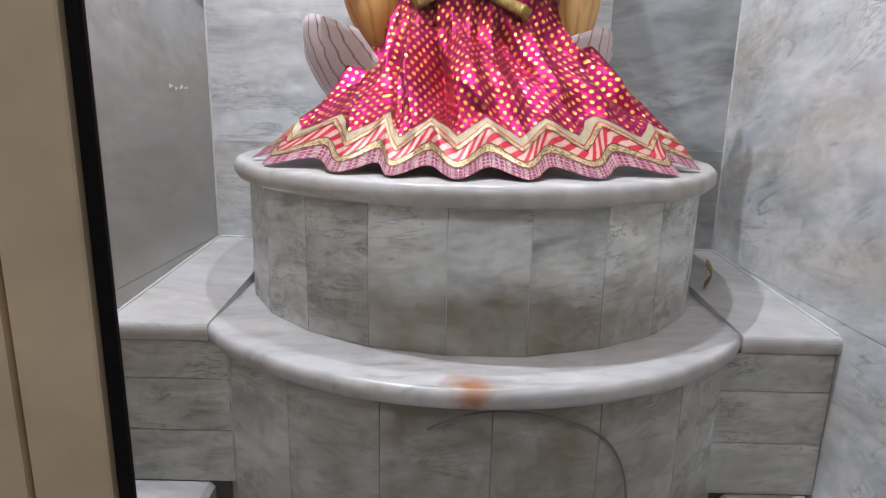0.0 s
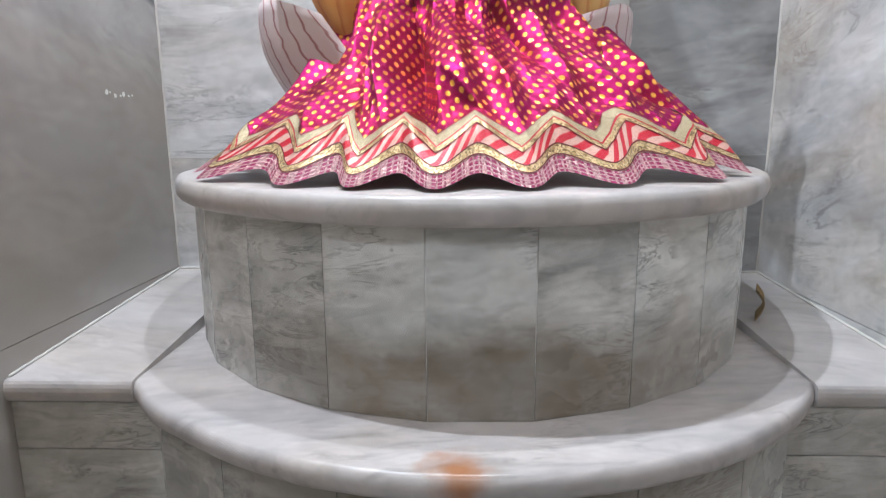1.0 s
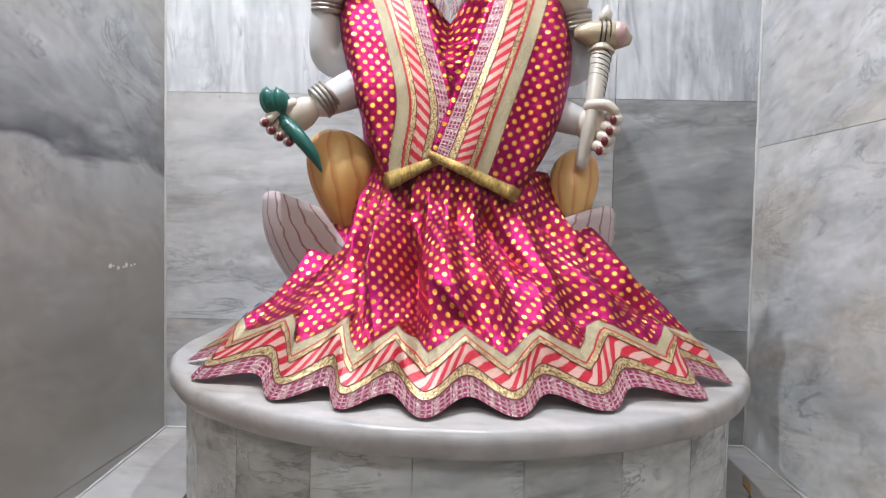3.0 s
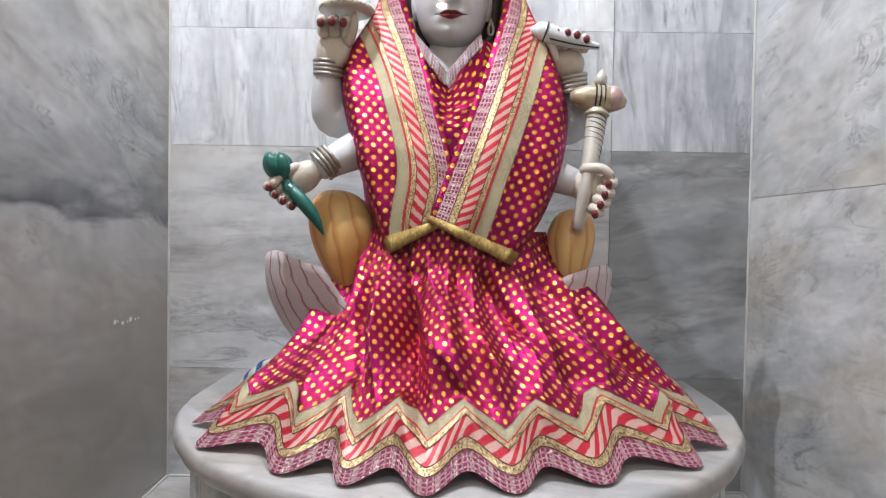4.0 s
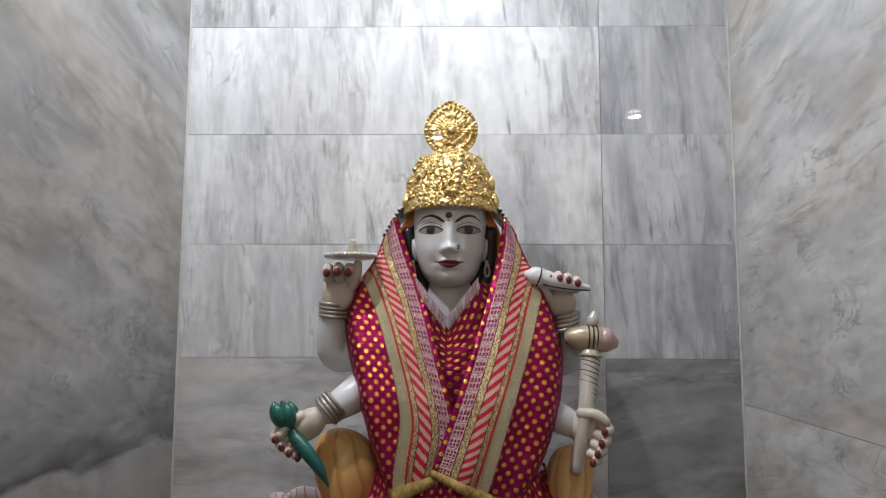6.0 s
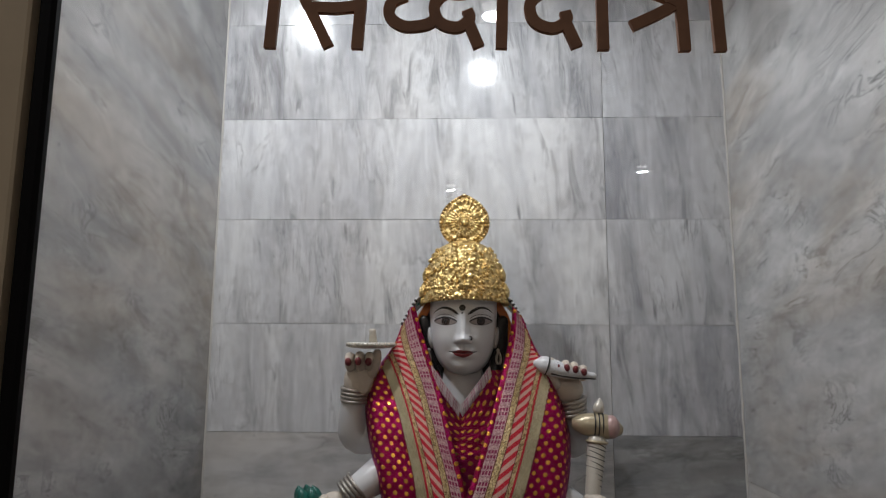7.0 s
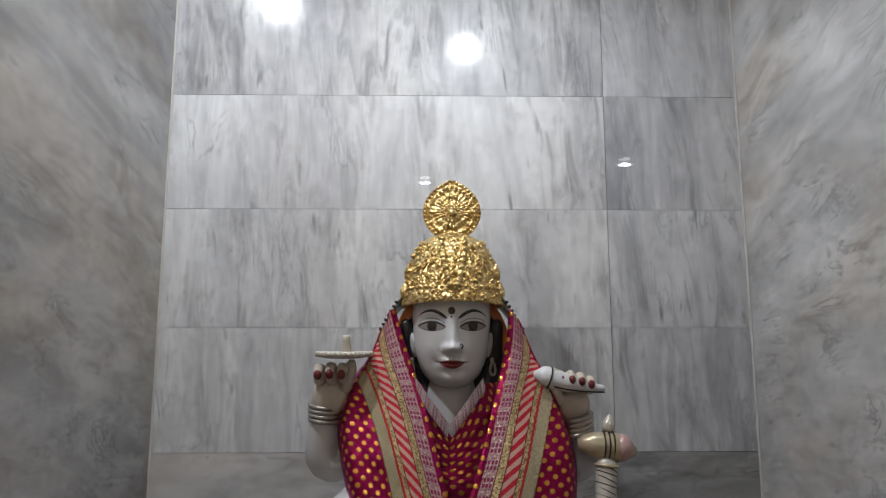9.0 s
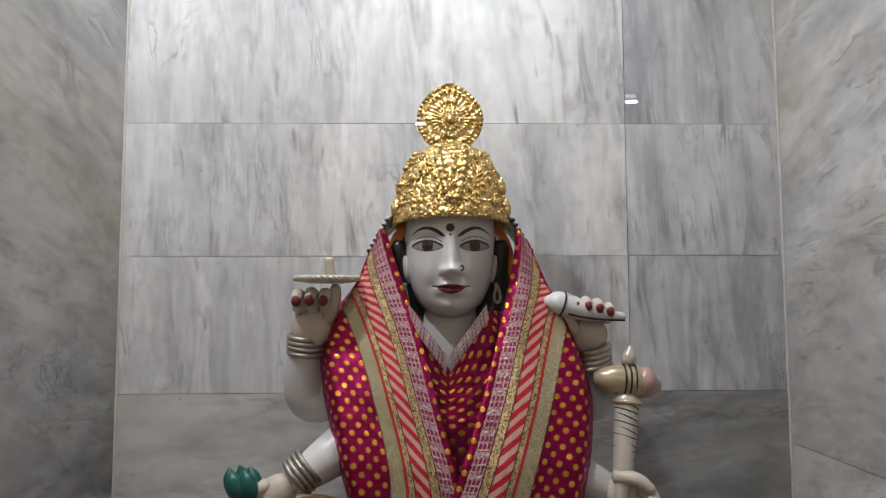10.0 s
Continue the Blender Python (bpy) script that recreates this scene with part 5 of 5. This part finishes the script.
for sx in (-1, 1):
    for z, w in ((2.150, 0.026), (2.190, 0.024)):
        bm = bmesh.new()
        c = crown_at(-math.pi / 2 + sx * 1.35, z, 1.03)
        tube(bm, [c + Vector((0, 0, -0.016)), c, c + Vector((sx * 0.002, 0, 0.013))], [w * 0.42, w * 0.45, 0.003], 10, 0, 8)
        part("leaf_point", bm, M_GOLD, crown)
bm = bmesh.new()
for k in range(9):
    f = k / 8
    for sx in (-1, 1):
        c = crown_at(-math.pi / 2 + sx * (0.05 + 0.30 * f), 2.150 + 0.105 * f, 1.02)
        ball(bm, tuple(c), (0.0075, 0.0075, 0.010), 0, 8, (0, sx * 30, 0))
part("front_crest", bm, M_GOLD, crown)
# finial: a pointed round plate leaning back
FX, FY, FZ = 0.3225, 1.838, 2.326


def plate(u, r):
    a = 2 * math.pi * u
    peak = (1 - abs(math.cos(a))) ** 2 * 0.20 if math.sin(a) > 0 else 0.0
    return a, r * (1 + peak)


bm = bmesh.new()


def finial_surf(u, v):
    r0 = 0.064 * v
    a, r = plate(u, r0)
    bumpv = 0.010 * (1 - v) + 0.0016 * math.cos(v * 24) + 0.0010 * math.cos(u * 2 * math.pi * 30) * math.sin(math.pi * v)
    return Vector((FX + r * math.cos(a), FY - 0.006 - bumpv + 0.16 * r * math.sin(a), FZ + r * math.sin(a)))


grid(bm, finial_surf, 156, 24, 0, True)
grid(bm, lambda u, v: finial_surf(1 - u, 1.0) + Vector((0, 0.012 * v, 0)), 48, 2, 0, True)
grid(bm, lambda u, v: finial_surf(u, 1 - v) * 1.0 + Vector((0, 0.014, 0)), 48, 6, 0, True)
plate_ob = part("finial", bm, M_GOLD, crown, "embossed pointed gold disc")
for ring_r, count, r in ((0.0605, 40, 0.0042), (0.050, 36, 0.0026), (0.022, 16, 0.0026)):
    bm = bmesh.new()
    for k in range(count):
        p = finial_surf(k / count, ring_r / 0.064)
        ball(bm, tuple(p + Vector((0, -0.001, 0))), r, 0, 8)
    part("bead_row", bm, M_GOLD, plate_ob)
bm = bmesh.new()
ball(bm, (FX, FY - 0.018, FZ), (0.010, 0.007, 0.010), 0, 14)
part("boss", bm, M_GOLD, plate_ob)
bm = bmesh.new()
loft(bm, [(2.262, 0.322, 1.834, 0.022, 0.018), (2.278, 0.322, 1.836, 0.012, 0.012), (2.296, 0.322, 1.838, 0.018, 0.012)], 16)
part("stem", bm, M_GOLD, crown)

# ---- small things ----
cloth = thing("folded_cloth", "crumpled white cloth with blue stripes behind the skirt", "cloth")
bm = bmesh.new()


def cloth_surf(u, v):
    return Vector((-0.118 + 0.17 * u, 1.67 + 0.13 * v, 1.1935 + 0.098 * math.sin(math.pi * min(1, 0.1 + 0.8 * u)) * math.sin(math.pi * (0.08 + 0.84 * v)) ** 0.6 + 0.012 * noise.noise(Vector((u * 6, v * 6, 0)))))


grid(bm, cloth_surf, 20, 14)
part("sheet", bm, M_CLOTHWHITE, cloth)
for u0 in (0.14, 0.30):
    bm = bmesh.new()
    grid(bm, lambda a, b: cloth_surf(u0 + 0.06 * a, b) + Vector((0, -0.001, 0.0025)), 3, 14)
    part("stripe", bm, M_CLOTHBLUE, cloth)

bm = bmesh.new()
grid(bm, lambda u, v: Vector((0.925 + 0.018 * math.sin(3 * v) + 0.022 * (u - 0.5), 1.70 + 0.05 * (u - 0.5) + 0.01 * v, 0.892 + 0.058 * v + 0.006 * math.cos(6 * u))), 8, 10)
leaf = tagged(part("dry_leaf", bm, M_DRYLEAF), "curled dry brown leaf leaning on the pedestal", "leaf")
leaf.modifiers.new("thickness", "SOLIDIFY").thickness = 0.0015

# Thin tube that draws the arched line on the base, of unknown origin.
bm = bmesh.new()
pts = []
for ang, z in ((-7.5, 0.780), (-5.4, 0.795), (-1.5, 0.812), (3.0, 0.819), (8.5, 0.813), (13.2, 0.797), (17.0, 0.775), (20.0, 0.747), (22.5, 0.708), (24.2, 0.660), (25.0, 0.600)):
    pts.append((PX + 0.672 * math.sin(radians(ang)), PY - 0.672 * math.cos(radians(ang)), z))
tube(bm, pts, [0.0022] * 11, 8, 0, 48)
tagged(part("wire", bm, M_ARCH_LINE), "thin grey line curving over the base front", "wire")

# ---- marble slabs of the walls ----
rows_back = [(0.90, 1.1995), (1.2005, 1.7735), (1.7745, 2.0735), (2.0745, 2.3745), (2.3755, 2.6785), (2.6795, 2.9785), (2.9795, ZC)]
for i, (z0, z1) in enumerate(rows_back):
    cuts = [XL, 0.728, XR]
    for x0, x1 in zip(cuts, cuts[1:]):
        part("slab", boxed((x0 + 0.0008, YB - 0.003, z0), (x1 - 0.0008, YB + 0.0, z1)), M_DARK_SHADED if i in (0, 1) and x0 > 0.5 else (M_LEFT if i < 2 else (M_BLUE if x0 > 0.5 else M_BACK)), wall_back)


def side_slab(parent, sign, y0, y1, z0, z1, material):
    bm = bmesh.new()
    vs = box(bm, (0, 0, z0), (1, 1, z1))
    for v in vs:
        y = y0 + v.co.y * (y1 - y0)
        x = (left_x(y) if sign < 0 else right_x(y)) + sign * (v.co.x if sign > 0 else 1 - v.co.x) * 0.0012 - sign * 0.003 * (1.0 if (v.co.x < 0.5) == (sign > 0) else 0.0)
        v.co = (x, y, v.co.z)
    part("slab", bm, material, parent)


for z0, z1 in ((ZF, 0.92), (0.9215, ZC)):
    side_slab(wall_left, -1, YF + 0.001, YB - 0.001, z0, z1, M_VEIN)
for z0, z1 in ((ZF, 0.90), (0.9015, 1.659), (1.6603, ZC)):
    side_slab(wall_right, 1, YF + 0.001, YB - 0.001, z0, z1, M_RIGHT)


# ---- pale cement in the corners ----
def bead(points, radius, seed):
    bm = bmesh.new()
    line = spline(points, 60)
    line = [p + Vector([0.0012 * noise.noise(Vector((i * 0.7, seed, c))) for c in (1.0, 5.0, 9.0)]) for i, p in enumerate(line)]
    tube(bm, line, [radius * (1 + 0.6 * noise.noise(Vector((i * 0.9, seed, 3.0)))) for i in range(61)], 6, 0, 60)
    return bm


for sx, fn in ((-1, left_x), (1, right_x)):
    x = fn(YB) - sx * 0.004
    part("corner_bead", bead([(x, YB - 0.004, 0.91), (x, YB - 0.004, 1.9), (x, YB - 0.004, ZC - 0.01)], 0.0034, 3.0 + sx), M_GROUT, wall_back)
    ed = 0.915 if sx < 0 else 0.905
    part("corner_bead", bead([(fn(1.43) - sx * 0.004, 1.43, 0.873), (fn(1.74) - sx * 0.004, 1.74, (0.873 + ed) / 2 + 0.001), (fn(YB) - sx * 0.004, YB - 0.004, ed + 0.002)], 0.0032, 8.0 + sx), M_GROUT, wall_left if sx < 0 else wall_right)
    x0, x1 = (fn(YB), PX - 0.55) if sx < 0 else (PX + 0.55, fn(YB))
    part("corner_bead", bead([(x0, YB - 0.004, ed + 0.002), ((x0 + x1) / 2, YB - 0.004, ed + 0.002), (x1, YB - 0.004, ed + 0.002)], 0.0032, 12.0 + sx), M_GROUT, wall_back)


# ---- worn pale chips on the side wall ----
rng = random.Random(11)
for k in range(7):
    bm = bmesh.new()
    cy, cz, r = 1.80 + 0.016 * k + rng.uniform(-0.004, 0.004), 1.350 + rng.uniform(-0.007, 0.007), rng.uniform(0.002, 0.006)
    ring = [bm.verts.new((left_x(cy) + 0.0042, cy + r * rng.uniform(0.6, 1.5) * math.cos(q), cz + r * rng.uniform(0.5, 1.2) * math.sin(q))) for q in [2 * math.pi * i / 9 for i in range(9)]]
    base = [bm.verts.new(v.co + Vector((-0.0012, 0, 0))) for v in ring]
    bm.faces.new(ring)
    for i in range(9):
        bm.faces.new((ring[i], ring[(i + 1) % 9], base[(i + 1) % 9], base[i]))
    bmesh.ops.recalc_face_normals(bm, faces=bm.faces)
    part("chip", bm, M_CEIL, wall_left)
